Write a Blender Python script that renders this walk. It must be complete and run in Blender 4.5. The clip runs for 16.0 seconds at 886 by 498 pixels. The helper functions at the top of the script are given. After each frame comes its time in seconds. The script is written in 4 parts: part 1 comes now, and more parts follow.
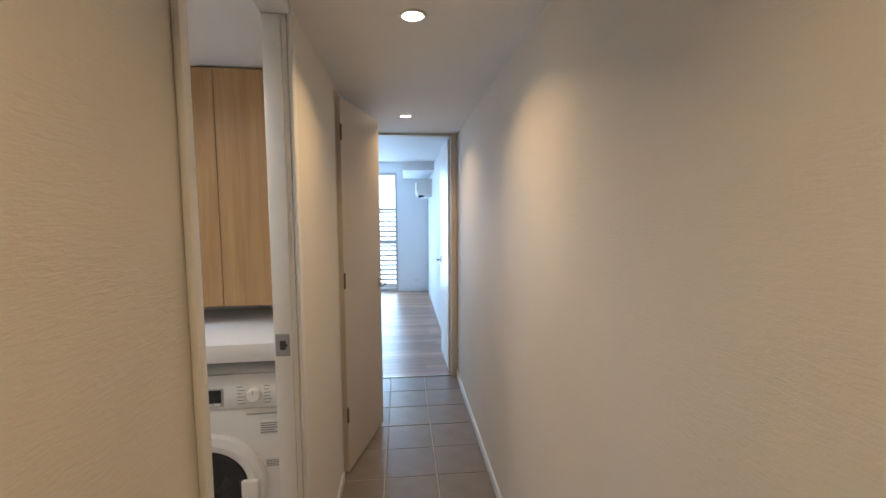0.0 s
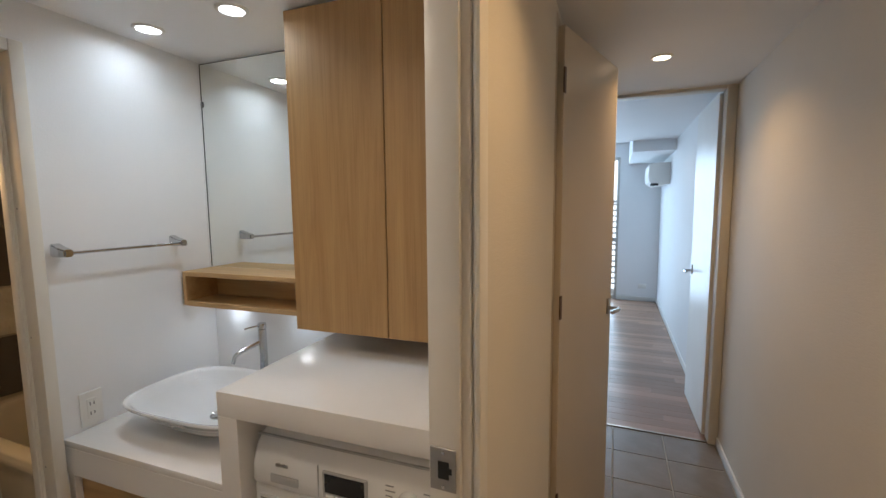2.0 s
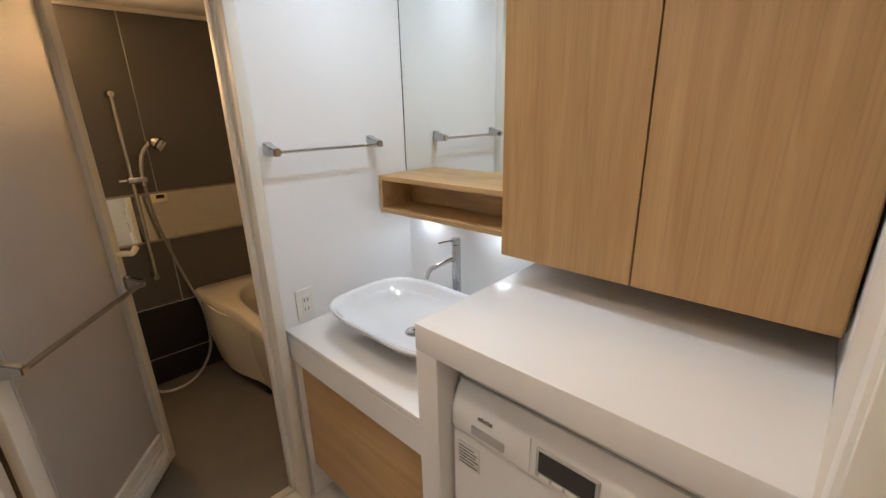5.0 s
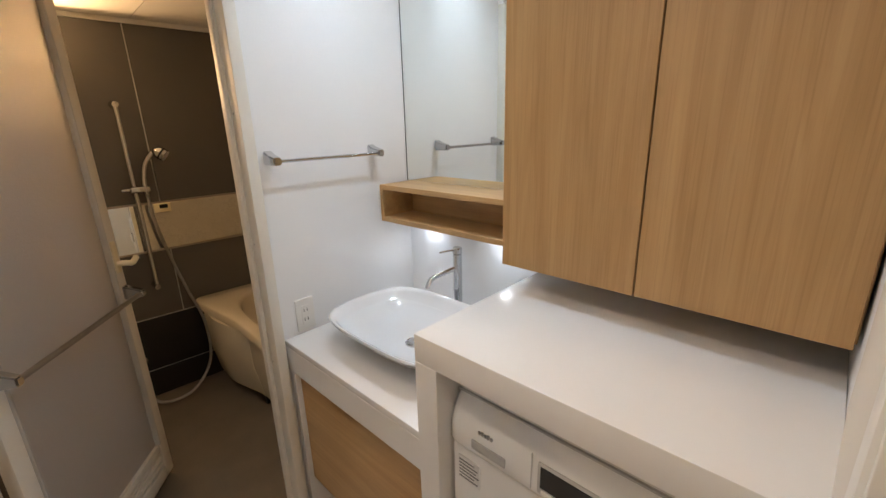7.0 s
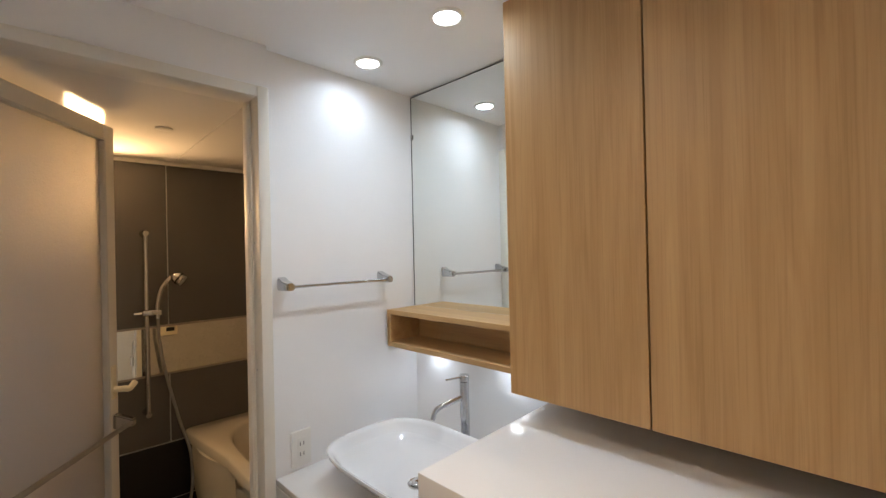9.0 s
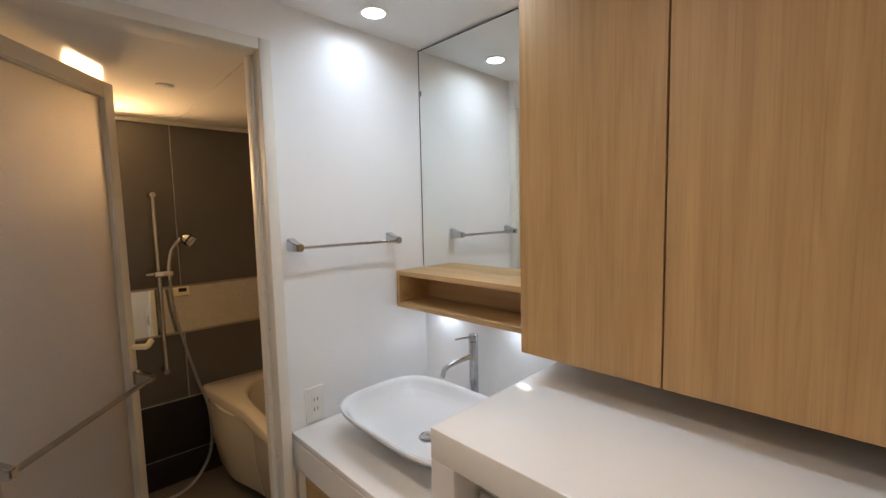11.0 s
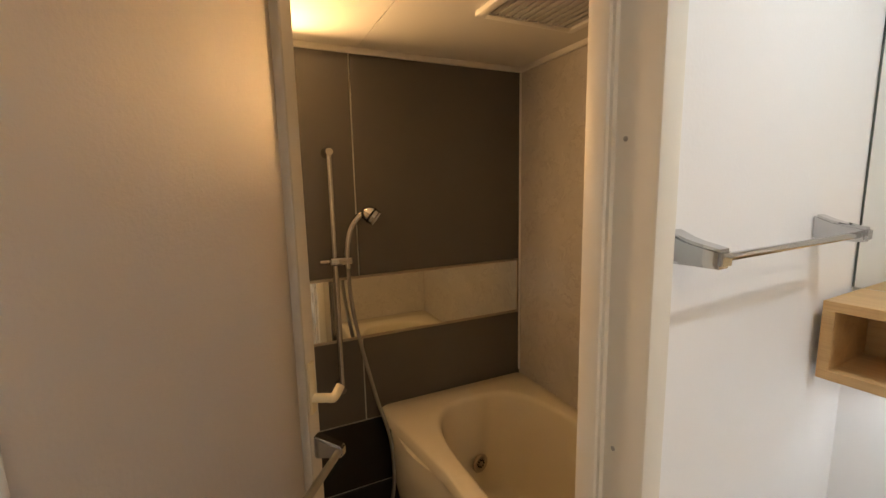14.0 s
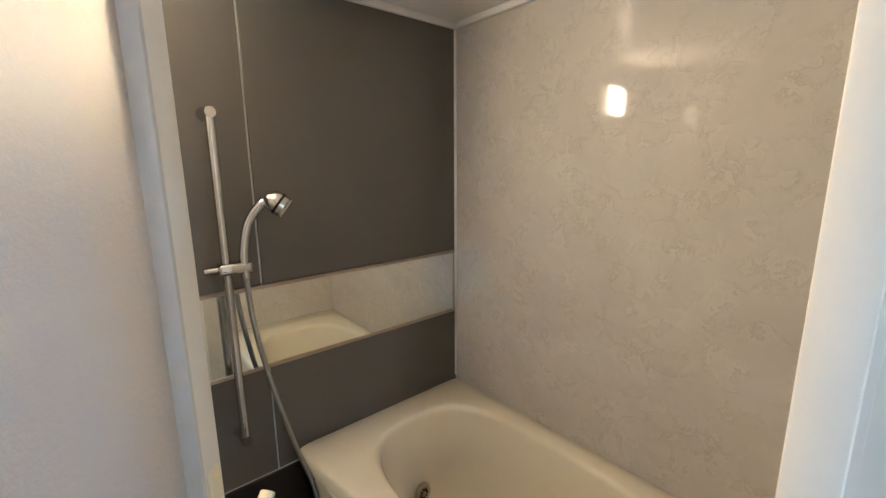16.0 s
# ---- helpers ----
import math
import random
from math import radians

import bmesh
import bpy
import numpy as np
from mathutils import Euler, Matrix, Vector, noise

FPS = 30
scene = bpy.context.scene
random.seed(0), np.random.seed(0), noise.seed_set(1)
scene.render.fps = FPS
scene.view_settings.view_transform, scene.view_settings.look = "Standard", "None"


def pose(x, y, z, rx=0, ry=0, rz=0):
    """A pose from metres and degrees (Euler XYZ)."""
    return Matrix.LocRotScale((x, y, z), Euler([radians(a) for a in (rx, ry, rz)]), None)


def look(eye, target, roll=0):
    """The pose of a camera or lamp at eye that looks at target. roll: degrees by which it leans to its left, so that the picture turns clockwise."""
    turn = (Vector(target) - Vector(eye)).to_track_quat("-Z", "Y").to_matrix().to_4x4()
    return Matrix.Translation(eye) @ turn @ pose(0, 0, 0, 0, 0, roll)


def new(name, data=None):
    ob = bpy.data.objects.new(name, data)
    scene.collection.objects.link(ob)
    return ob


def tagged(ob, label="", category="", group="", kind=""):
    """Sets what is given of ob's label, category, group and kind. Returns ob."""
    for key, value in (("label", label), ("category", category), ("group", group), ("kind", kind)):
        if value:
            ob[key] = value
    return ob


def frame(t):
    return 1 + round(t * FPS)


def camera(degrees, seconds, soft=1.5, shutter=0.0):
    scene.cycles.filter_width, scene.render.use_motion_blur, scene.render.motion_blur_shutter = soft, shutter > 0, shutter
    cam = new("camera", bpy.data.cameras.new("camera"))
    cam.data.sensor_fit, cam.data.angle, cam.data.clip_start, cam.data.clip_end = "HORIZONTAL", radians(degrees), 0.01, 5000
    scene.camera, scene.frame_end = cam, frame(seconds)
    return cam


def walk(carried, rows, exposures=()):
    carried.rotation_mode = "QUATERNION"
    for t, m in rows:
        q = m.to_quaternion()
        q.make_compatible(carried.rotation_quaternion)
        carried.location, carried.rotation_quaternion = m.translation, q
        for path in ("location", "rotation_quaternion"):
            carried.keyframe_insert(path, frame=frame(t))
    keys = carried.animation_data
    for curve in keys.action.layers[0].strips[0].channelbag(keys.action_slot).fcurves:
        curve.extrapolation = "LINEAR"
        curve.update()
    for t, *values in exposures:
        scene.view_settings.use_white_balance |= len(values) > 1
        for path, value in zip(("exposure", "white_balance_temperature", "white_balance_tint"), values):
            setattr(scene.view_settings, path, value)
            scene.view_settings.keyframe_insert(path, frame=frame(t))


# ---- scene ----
cam = camera(93.2, 16.0)
PATH = [
    (0, (-0.015, 0.031, 1.545), (0.174, 2.014, 1.369), -0.3),
    (0.5, (0.022, 0.246, 1.56), (0.078, 2.237, 1.376), -0.2),
    (1, (0.039, 0.468, 1.554), (-0.125, 2.452, 1.365), -0.2),
    (1.5, (-0.036, 0.669, 1.548), (-0.477, 2.61, 1.352), -0.3),
    (2, (-0.166, 0.83, 1.541), (-0.924, 2.67, 1.339), -0.5),
    (2.5, (-0.3, 0.961, 1.533), (-1.334, 2.662, 1.334), -0.8),
    (3, (-0.403, 1.03, 1.526), (-1.641, 2.589, 1.333), -1.0),
    (3.5, (-0.457, 1.041, 1.517), (-1.807, 2.501, 1.301), -1.1),
    (4, (-0.469, 1.047, 1.513), (-1.867, 2.447, 1.219), -1.2),
    (4.5, (-0.47, 1.052, 1.51), (-1.866, 2.411, 1.059), -1.2),
    (5, (-0.475, 1.048, 1.508), (-1.845, 2.367, 0.889), -1.4),
    (5.2, (-0.477, 1.05, 1.505), (-1.836, 2.349, 0.821), -1.4),
    (7.5, (-0.478, 1.063, 1.502), (-1.897, 2.398, 1.05), -1.5),
    (8, (-0.47, 1.055, 1.506), (-1.918, 2.422, 1.321), -1.3),
    (8.2, (-0.468, 1.053, 1.507), (-1.921, 2.419, 1.43), -1.3),
    (10.3, (-0.464, 1.04, 1.513), (-1.926, 2.404, 1.545), -1.2),
    (10.5, (-0.468, 1.04, 1.511), (-1.934, 2.401, 1.481), -1.2),
    (11, (-0.485, 1.048, 1.505), (-1.963, 2.385, 1.332), -1.3),
    (11.5, (-0.528, 1.056, 1.508), (-2.039, 2.339, 1.246), -1.3),
    (12, (-0.644, 1.071, 1.505), (-2.226, 2.259, 1.216), -1.5),
    (12.5, (-0.83, 1.107, 1.508), (-2.487, 2.188, 1.214), -1.5),
    (13, (-1.05, 1.111, 1.494), (-2.774, 2.082, 1.2), -1.5),
    (13.5, (-1.264, 1.103, 1.492), (-3.039, 1.976, 1.196), -1.6),
    (14, (-1.468, 1.099, 1.493), (-3.257, 1.944, 1.2), -1.2),
    (14.5, (-1.605, 1.088, 1.48), (-3.366, 1.992, 1.19), -1.0),
    (15, (-1.747, 1.1, 1.485), (-3.428, 2.143, 1.19), -0.8),
    (15.5, (-1.825, 1.114, 1.493), (-3.416, 2.28, 1.167), -0.3),
    (16, (-1.844, 1.124, 1.491), (-3.332, 2.402, 1.101), -0.5),
]
EXPOSURES = [(0.0, -0.05, 5550, 8), (0.5, -0.1, 5600, 8), (1.0, -0.35, 5700, 8), (1.5, -0.5, 6600, 10), (2.0, -0.45, 6300, 10), (2.5, -0.35, 6200, 10), (3.5, -0.2, 6150, 11),
             (5.0, 0.05, 6300, 11), (12.0, -0.1, 6300, 12), (13.5, -0.1, 6700, 12), (14.3, 0.4, 7300, 12), (14.7, 0.65, 6200, 9), (15.2, 1.05, 4700, 3), (16.0, 1.3, 4300, 1)]
walk(cam, [(t, look(eye, target, roll)) for t, eye, target, roll in PATH], EXPOSURES)

# ---------------------------------------------------------------- light
world = bpy.data.worlds.new("world")
scene.world = world
world.use_nodes = True
wn = world.node_tree.nodes
sky = wn.new("ShaderNodeTexSky")
sky.sky_type, sky.sun_disc = "NISHITA", False
sky.sun_elevation, sky.sun_rotation = radians(50), radians(120)
world.node_tree.links.new(sky.outputs[0], wn["Background"].inputs[0])
wn["Background"].inputs[1].default_value = 0.12


def lamp(name, kind, m, energy, colour, **kw):
    data = bpy.data.lights.new(name, kind)
    data.energy, data.color = energy, colour
    ob = new(name, data)
    ob.matrix_world = m
    if kind == "SPOT":
        data.spot_size, data.spot_blend, data.shadow_soft_size = radians(kw["cone"]), kw.get("blend", 1.0), kw["soft"]
    if kind == "POINT":
        data.shadow_soft_size = kw["soft"]
    if kind == "AREA":
        data.shape, data.size, data.size_y = ("DISK" if kw["sx"] == kw["sy"] else "RECTANGLE"), kw["sx"], kw["sy"]
        data.spread = radians(kw.get("spread", 180))
    return ob


def down(x, y, z):
    return pose(x, y, z)


CORR_Z, WASH_Z, BATH_Z = 2.243, 2.165, 2.018
WX, WY1 = -1.852, 2.17
# the washroom's fitted side runs slightly out of square with the corridor, pivoting at the mirror corner
SKEW = Matrix.Translation((WX, WY1, 0)) @ Matrix.Rotation(radians(2.6), 4, "Z") @ Matrix.Translation((-WX, -WY1, 0))
WARM, COOL, AMBER = (1.0, 0.61, 0.27), (0.78, 0.90, 1.0), (1.0, 0.60, 0.27)
CORR_LAMPS = [(0.03, 0.02), (0.03, 1.59), (0.015, 3.16)]
# the third washroom lamp is unseen, added to brighten the oak and counter
WASH_LAMPS = [(-1.69, 1.855), (-1.305, 1.865), (-0.92, 1.12)]
SHELF_SPOTS = [(-1.71, 2.125), (-1.35, 2.125)]
for x, y in CORR_LAMPS:
    lamp("downlight_beam", "AREA", down(x, y, CORR_Z - 0.0055), 4.3, WARM, sx=0.068, sy=0.068, spread=130)
for (x, y), watts in zip(WASH_LAMPS[:2], (0.7, 3.1)):
    lamp("downlight_beam", "AREA", down(x, y, WASH_Z - 0.0055), watts, COOL, sx=0.068, sy=0.068, spread=160)
# added out-of-view fill, warmer than the two downlights over the basin
x, y = WASH_LAMPS[2]
lamp("downlight_beam", "AREA", down(x, y, WASH_Z - 0.0055), 3.5, (1.0, 0.82, 0.62), sx=0.068, sy=0.068, spread=155)
for x, y in SHELF_SPOTS:
    lamp("shelf_beam", "AREA", SKEW @ down(x, y, 1.1325), 0.13, COOL, sx=0.03, sy=0.03, spread=140)
lamp("bath_glow", "AREA", pose(-3.043, 1.17, 1.83, 0, -90, 0), 9.5, AMBER, sx=0.13, sy=0.14)
lamp("bath_glow", "POINT", pose(-3.03, 1.17, 1.83), 0.18, AMBER, soft=0.02)
lamp("sky_window", "AREA", pose(-0.9, 8.17, 1.2, -90, 0, 0), 80, (0.52, 0.76, 1.0), sx=1.5, sy=2.2)
lamp("room_downlight_beam", "AREA", down(-0.55, 5.6, 2.304), 3, (1.0, 0.85, 0.7), sx=0.068, sy=0.068)


# ---------------------------------------------------------------- materials
def mat(name, rough=0.5, metal=0.0, colour=(0.8, 0.8, 0.8), **kw):
    m = bpy.data.materials.new(name)
    m.use_nodes = True
    b = m.node_tree.nodes["Principled BSDF"]
    b.inputs["Base Color"].default_value = (*colour, 1)
    b.inputs["Roughness"].default_value = rough
    b.inputs["Metallic"].default_value = metal
    for k, v in kw.items():
        b.inputs[k.replace("_", " ")].default_value = v
    return m


def nodes_of(m):
    return m.node_tree.nodes, m.node_tree.links, m.node_tree.nodes["Principled BSDF"]


def coords(m, scale=(1, 1, 1)):
    n, l, b = nodes_of(m)
    tc, mp = n.new("ShaderNodeTexCoord"), n.new("ShaderNodeMapping")
    mp.inputs["Scale"].default_value = scale
    l.new(tc.outputs["Object"], mp.inputs[0])
    return mp.outputs[0]


def noise_at(m, vec, scale, detail=4.0, rough=0.6, distort=0.0):
    n, l, b = nodes_of(m)
    t = n.new("ShaderNodeTexNoise")
    t.inputs["Scale"].default_value, t.inputs["Detail"].default_value = scale, detail
    t.inputs["Roughness"].default_value, t.inputs["Distortion"].default_value = rough, distort
    l.new(vec, t.inputs["Vector"])
    return t.outputs["Fac"]


def ramp(m, fac, stops):
    n, l, b = nodes_of(m)
    r = n.new("ShaderNodeValToRGB")
    el = r.color_ramp.elements
    while len(el) < len(stops):
        el.new(0.5)
    for e, (p, c) in zip(el, stops):
        e.position, e.color = p, (*c, 1)
    l.new(fac, r.inputs[0])
    return r.outputs[0]


def mix(m, a, c, fac, mode="MULTIPLY"):
    n, l, b = nodes_of(m)
    x = n.new("ShaderNodeMix")
    x.data_type, x.blend_type = "RGBA", mode
    if isinstance(fac, float):
        x.inputs[0].default_value = fac
    else:
        l.new(fac, x.inputs[0])
    l.new(a, x.inputs[6])
    l.new(c, x.inputs[7])
    return x.outputs[2]


def set_colour(m, out):
    n, l, b = nodes_of(m)
    l.new(out, b.inputs["Base Color"])


def bump(m, height, strength, dist):
    n, l, b = nodes_of(m)
    bp = n.new("ShaderNodeBump")
    bp.inputs["Strength"].default_value, bp.inputs["Distance"].default_value = strength, dist
    l.new(height, bp.inputs["Height"])
    l.new(bp.outputs[0], b.inputs["Normal"])


def rough_from(m, fac, lo, hi):
    n, l, b = nodes_of(m)
    r = n.new("ShaderNodeMapRange")
    r.inputs["To Min"].default_value, r.inputs["To Max"].default_value = lo, hi
    l.new(fac, r.inputs[0])
    l.new(r.outputs[0], b.inputs["Roughness"])


def mottled(name, c0, c1, scale=3.0, rough=0.5, grain=0.0, grain_scale=200.0, metal=0.0, spread=0.08, **kw):
    """Plain surface with slow tone drift, patchy gloss and a fine relief."""
    m = mat(name, rough, metal, c0, **kw)
    v = coords(m)
    f = noise_at(m, v, scale, 5)
    set_colour(m, ramp(m, f, [(0.3, c0), (0.7, c1)]))
    rough_from(m, noise_at(m, v, scale * 4, 3), max(0.02, rough - spread), rough + spread)
    if grain:
        bump(m, noise_at(m, v, grain_scale, 2), grain, 0.002)
    return m


def wallpaper(name, c0, c1, stretch=(1, 1, 5.0), strength=0.26):
    """Vinyl wallpaper with short horizontal ripples."""
    m = mottled(name, c0, c1, 1.3, 0.72)
    v = coords(m, stretch)
    f = noise_at(m, v, 34, 3, 0.55, 0.9)
    n, l, b = nodes_of(m)
    fine = noise_at(m, coords(m), 260, 2)
    a = n.new("ShaderNodeMath")
    a.operation = "MULTIPLY_ADD"
    a.inputs[1].default_value = 0.25
    l.new(fine, a.inputs[0])
    l.new(f, a.inputs[2])
    bump(m, a.outputs[0], strength, 0.004)
    return m


def wood(name, dark, mid, light, axis=2, rough=0.42, fine=1.0):
    """Straight-grained veneer, grain along the axis."""
    m = mat(name, rough)
    s = [1.0, 1.0, 1.0]
    s[axis] = 0.05
    v = coords(m, s)
    s2 = [1.0, 1.0, 1.0]
    s2[axis] = 0.012
    v2 = coords(m, s2)
    f = noise_at(m, v, 19 * fine, 6, 0.62, 1.3)
    g = noise_at(m, v2, 240 * fine, 3, 0.7)
    big = noise_at(m, v, 5 * fine, 2, 0.5, 0.4)
    base = ramp(m, f, [(0.25, dark), (0.5, mid), (0.75, light)])
    pores = ramp(m, g, [(0.36, (0.62, 0.55, 0.48)), (0.5, (1, 1, 1)), (1.0, (1, 1, 1))])
    tone = ramp(m, big, [(0.3, (0.86, 0.84, 0.82)), (0.7, (1.06, 1.05, 1.03))])
    c = mix(m, base, pores, 0.3)
    c = mix(m, c, tone, 0.9)
    set_colour(m, c)
    bump(m, g, 0.12, 0.0008)
    rough_from(m, f, rough - 0.05, rough + 0.08)
    return m


M_PAPER = wallpaper("beige ripple wallpaper", (0.72, 0.69, 0.63), (0.77, 0.74, 0.68))
M_CEIL = mottled("ceiling paper", (0.78, 0.77, 0.75), (0.81, 0.80, 0.78), 2.0, 0.8, 0.25, 120)
M_WHITE = mottled("white wall paint", (0.82, 0.83, 0.84), (0.86, 0.86, 0.87), 1.6, 0.5, 0.15, 150)
M_ROOMW = mottled("room white wallpaper", (0.80, 0.81, 0.82), (0.84, 0.84, 0.85), 1.6, 0.65, 0.2, 120)
M_TRIM = mottled("cream satin trim", (0.70, 0.67, 0.60), (0.74, 0.71, 0.64), 4.0, 0.52, 0.08, 80)
M_TRIMW = mottled("white satin trim", (0.78, 0.77, 0.74), (0.82, 0.81, 0.78), 4.0, 0.35, 0.08, 80)
M_BEIGEDOOR = mottled("beige door laminate", (0.60, 0.54, 0.46), (0.64, 0.58, 0.50), 2.0, 0.4, 0.06, 90)
M_TILE = mottled("grey floor tile", (0.20, 0.18, 0.165), (0.26, 0.235, 0.215), 9.0, 0.32, 0.2, 60)
M_GROUT = mottled("light grout", (0.46, 0.44, 0.41), (0.54, 0.52, 0.48), 30.0, 0.85, 0.3, 300)
M_OAK = wood("oak veneer", (0.42, 0.250, 0.098), (0.515, 0.322, 0.140), (0.59, 0.385, 0.180))
M_OAKX = wood("oak veneer across", (0.42, 0.250, 0.098), (0.515, 0.322, 0.140), (0.59, 0.385, 0.180), axis=0)
M_SOLID = mottled("white solid surface", (0.80, 0.79, 0.78), (0.83, 0.82, 0.81), 3.0, 0.16, spread=0.04)
M_PORC = mottled("white porcelain", (0.77, 0.79, 0.81), (0.80, 0.81, 0.83), 3.0, 0.06, spread=0.02, Coat_Weight=0.6)
M_CHROME = mottled("polished chrome", (0.52, 0.53, 0.54), (0.58, 0.58, 0.59), 8.0, 0.05, metal=1.0, spread=0.03)
M_STEEL = mottled("brushed steel", (0.36, 0.35, 0.34), (0.44, 0.43, 0.41), 20.0, 0.32, metal=1.0)
M_BRASSY = mottled("dull nickel", (0.42, 0.36, 0.28), (0.48, 0.42, 0.34), 20.0, 0.35, metal=1.0)
M_BRONZE = mottled("dark bronze", (0.10, 0.065, 0.045), (0.14, 0.09, 0.06), 20.0, 0.4, metal=0.6)
M_MIRROR = mat("mirror silver", 0.0, 1.0, (0.88, 0.91, 0.89))
M_EDGE = mat("mirror edge", 0.3, 0.6, (0.10, 0.12, 0.11))
M_DARKPANEL = mottled("dark grey bath panel", (0.092, 0.085, 0.076), (0.108, 0.100, 0.089), 2.0, 0.30, 0.05, 200, spread=0.006)
M_BLACK = mottled("black panel", (0.010, 0.009, 0.008), (0.016, 0.014, 0.013), 4.0, 0.35)
M_JOINT = mottled("pale joint sealant", (0.52, 0.50, 0.46), (0.60, 0.58, 0.53), 20.0, 0.6)
M_TUB = mottled("cream acrylic", (0.70, 0.64, 0.50), (0.73, 0.67, 0.53), 2.0, 0.12, spread=0.03)
M_BATHCEIL = mottled("glossy ceiling panel", (0.74, 0.72, 0.68), (0.77, 0.75, 0.71), 1.5, 0.10, spread=0.015, IOR=1.05)
M_BATHFLOOR = mottled("grey bath floor", (0.13, 0.115, 0.095), (0.17, 0.15, 0.125), 6.0, 0.5, 0.5, 90)
M_WASHFLOOR = mottled("pale sheet floor", (0.62, 0.58, 0.53), (0.68, 0.64, 0.59), 5.0, 0.4, 0.1, 90)
M_WASHER = mottled("white enamel", (0.80, 0.80, 0.79), (0.83, 0.83, 0.82), 3.0, 0.25, spread=0.05)
M_DISPLAY = mottled("black display glass", (0.012, 0.013, 0.014), (0.02, 0.021, 0.022), 5.0, 0.12, spread=0.03)
M_PLASTIC = mottled("white plastic", (0.78, 0.77, 0.74), (0.82, 0.81, 0.78), 8.0, 0.35)
M_GREYPL = mottled("grey plastic", (0.42, 0.42, 0.42), (0.48, 0.48, 0.48), 8.0, 0.4)
M_IVORY = mottled("ivory plastic", (0.74, 0.66, 0.46), (0.78, 0.70, 0.50), 8.0, 0.35)
M_INK = mottled("grey print", (0.20, 0.20, 0.21), (0.26, 0.26, 0.27), 60.0, 0.6)
M_STICKER = mottled("sticker paper", (0.68, 0.68, 0.67), (0.74, 0.74, 0.73), 60.0, 0.5)
M_RUBBER = mottled("dark rubber", (0.02, 0.02, 0.02), (0.03, 0.03, 0.03), 20.0, 0.6)
M_ALU = mottled("painted aluminium", (0.56, 0.55, 0.52), (0.62, 0.61, 0.58), 10.0, 0.35, metal=0.3)
M_SLAT = mottled("pale grey louvre", (0.50, 0.52, 0.54), (0.56, 0.58, 0.60), 6.0, 0.5)
M_PLANK = wood("walnut-toned plank", (0.26, 0.15, 0.10), (0.38, 0.235, 0.165), (0.48, 0.32, 0.235), axis=0, rough=0.32)
n_, l_, b_ = nodes_of(M_PLANK)
info = n_.new("ShaderNodeObjectInfo")
vary = ramp(M_PLANK, info.outputs["Random"], [(0.0, (0.72, 0.70, 0.68)), (1.0, (1.2, 1.17, 1.14))])
set_colour(M_PLANK, mix(M_PLANK, b_.inputs["Base Color"].links[0].from_socket, vary, 1.0))

# marble-look wall panel: pale ground, thin broken veins
M_MARBLE = mat("marble-look panel", 0.1)
mv = coords(M_MARBLE)
m1 = noise_at(M_MARBLE, mv, 2.6, 4, 0.6, 0.4)
m2 = noise_at(M_MARBLE, mv, 15.0, 6, 0.68, 0.35)
m3 = noise_at(M_MARBLE, mv, 11.0, 3, 0.6)
ground = ramp(M_MARBLE, m1, [(0.3, (0.47, 0.44, 0.40)), (0.7, (0.56, 0.53, 0.49))])
veins = ramp(M_MARBLE, m2, [(0.40, (1.03, 1.03, 1.03)), (0.485, (0.97, 0.965, 0.96)), (0.505, (0.83, 0.82, 0.81)), (0.525, (1.08, 1.08, 1.08)), (0.62, (1, 1, 1))])
patch = ramp(M_MARBLE, m3, [(0.42, (0.1, 0.1, 0.1)), (0.56, (1, 1, 1))])
set_colour(M_MARBLE, mix(M_MARBLE, ground, veins, patch))
rough_from(M_MARBLE, m1, 0.04, 0.07)

# frosted door sheet: pebbled face, a lamp behind it glows through softly
M_FROST = mat("frosted acrylic sheet", 0.38, 0.0, (0.62, 0.60, 0.59))
fn, fl, fb = nodes_of(M_FROST)
tr, mx = fn.new("ShaderNodeBsdfTranslucent"), fn.new("ShaderNodeMixShader")
tr.inputs[0].default_value = (0.82, 0.78, 0.72, 1)
mx.inputs[0].default_value = 0.28
rf, mx2 = fn.new("ShaderNodeBsdfRefraction"), fn.new("ShaderNodeMixShader")
rf.inputs["Color"].default_value = (0.9, 0.87, 0.82, 1)
rf.inputs["Roughness"].default_value = 0.62
rf.inputs["IOR"].default_value = 1.4
mx2.inputs[0].default_value = 0.34
bump(M_FROST, noise_at(M_FROST, coords(M_FROST), 170, 3), 0.8, 0.003)
fl.new(fb.outputs[0], mx.inputs[1])
fl.new(tr.outputs[0], mx.inputs[2])
fl.new(mx.outputs[0], mx2.inputs[1])
fl.new(rf.outputs[0], mx2.inputs[2])
fl.new(mx2.outputs[0], fn["Material Output"].inputs[0])

M_GLASS = mat("window glass", 0.0, 0.0, (1, 1, 1), Transmission_Weight=1.0, IOR=1.45)


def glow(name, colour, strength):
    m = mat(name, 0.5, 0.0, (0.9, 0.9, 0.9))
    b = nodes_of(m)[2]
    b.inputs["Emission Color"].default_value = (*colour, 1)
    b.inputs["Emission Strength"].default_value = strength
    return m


M_GLOW_WARM = glow("warm lamp face", (1.0, 0.80, 0.55), 14)
M_GLOW_COOL = glow("cool lamp face", (0.93, 0.97, 1.0), 16)
M_GLOW_BATH = glow("bath lamp glass", (1.0, 0.60, 0.25), 3.0)
# emissive card: outdoor daylight and haze are put into its glow
M_SKYCARD = glow("glowing distance card", (0.88, 0.95, 1.0), 3.2)


# ---------------------------------------------------------------- mesh helpers
BASE = {}


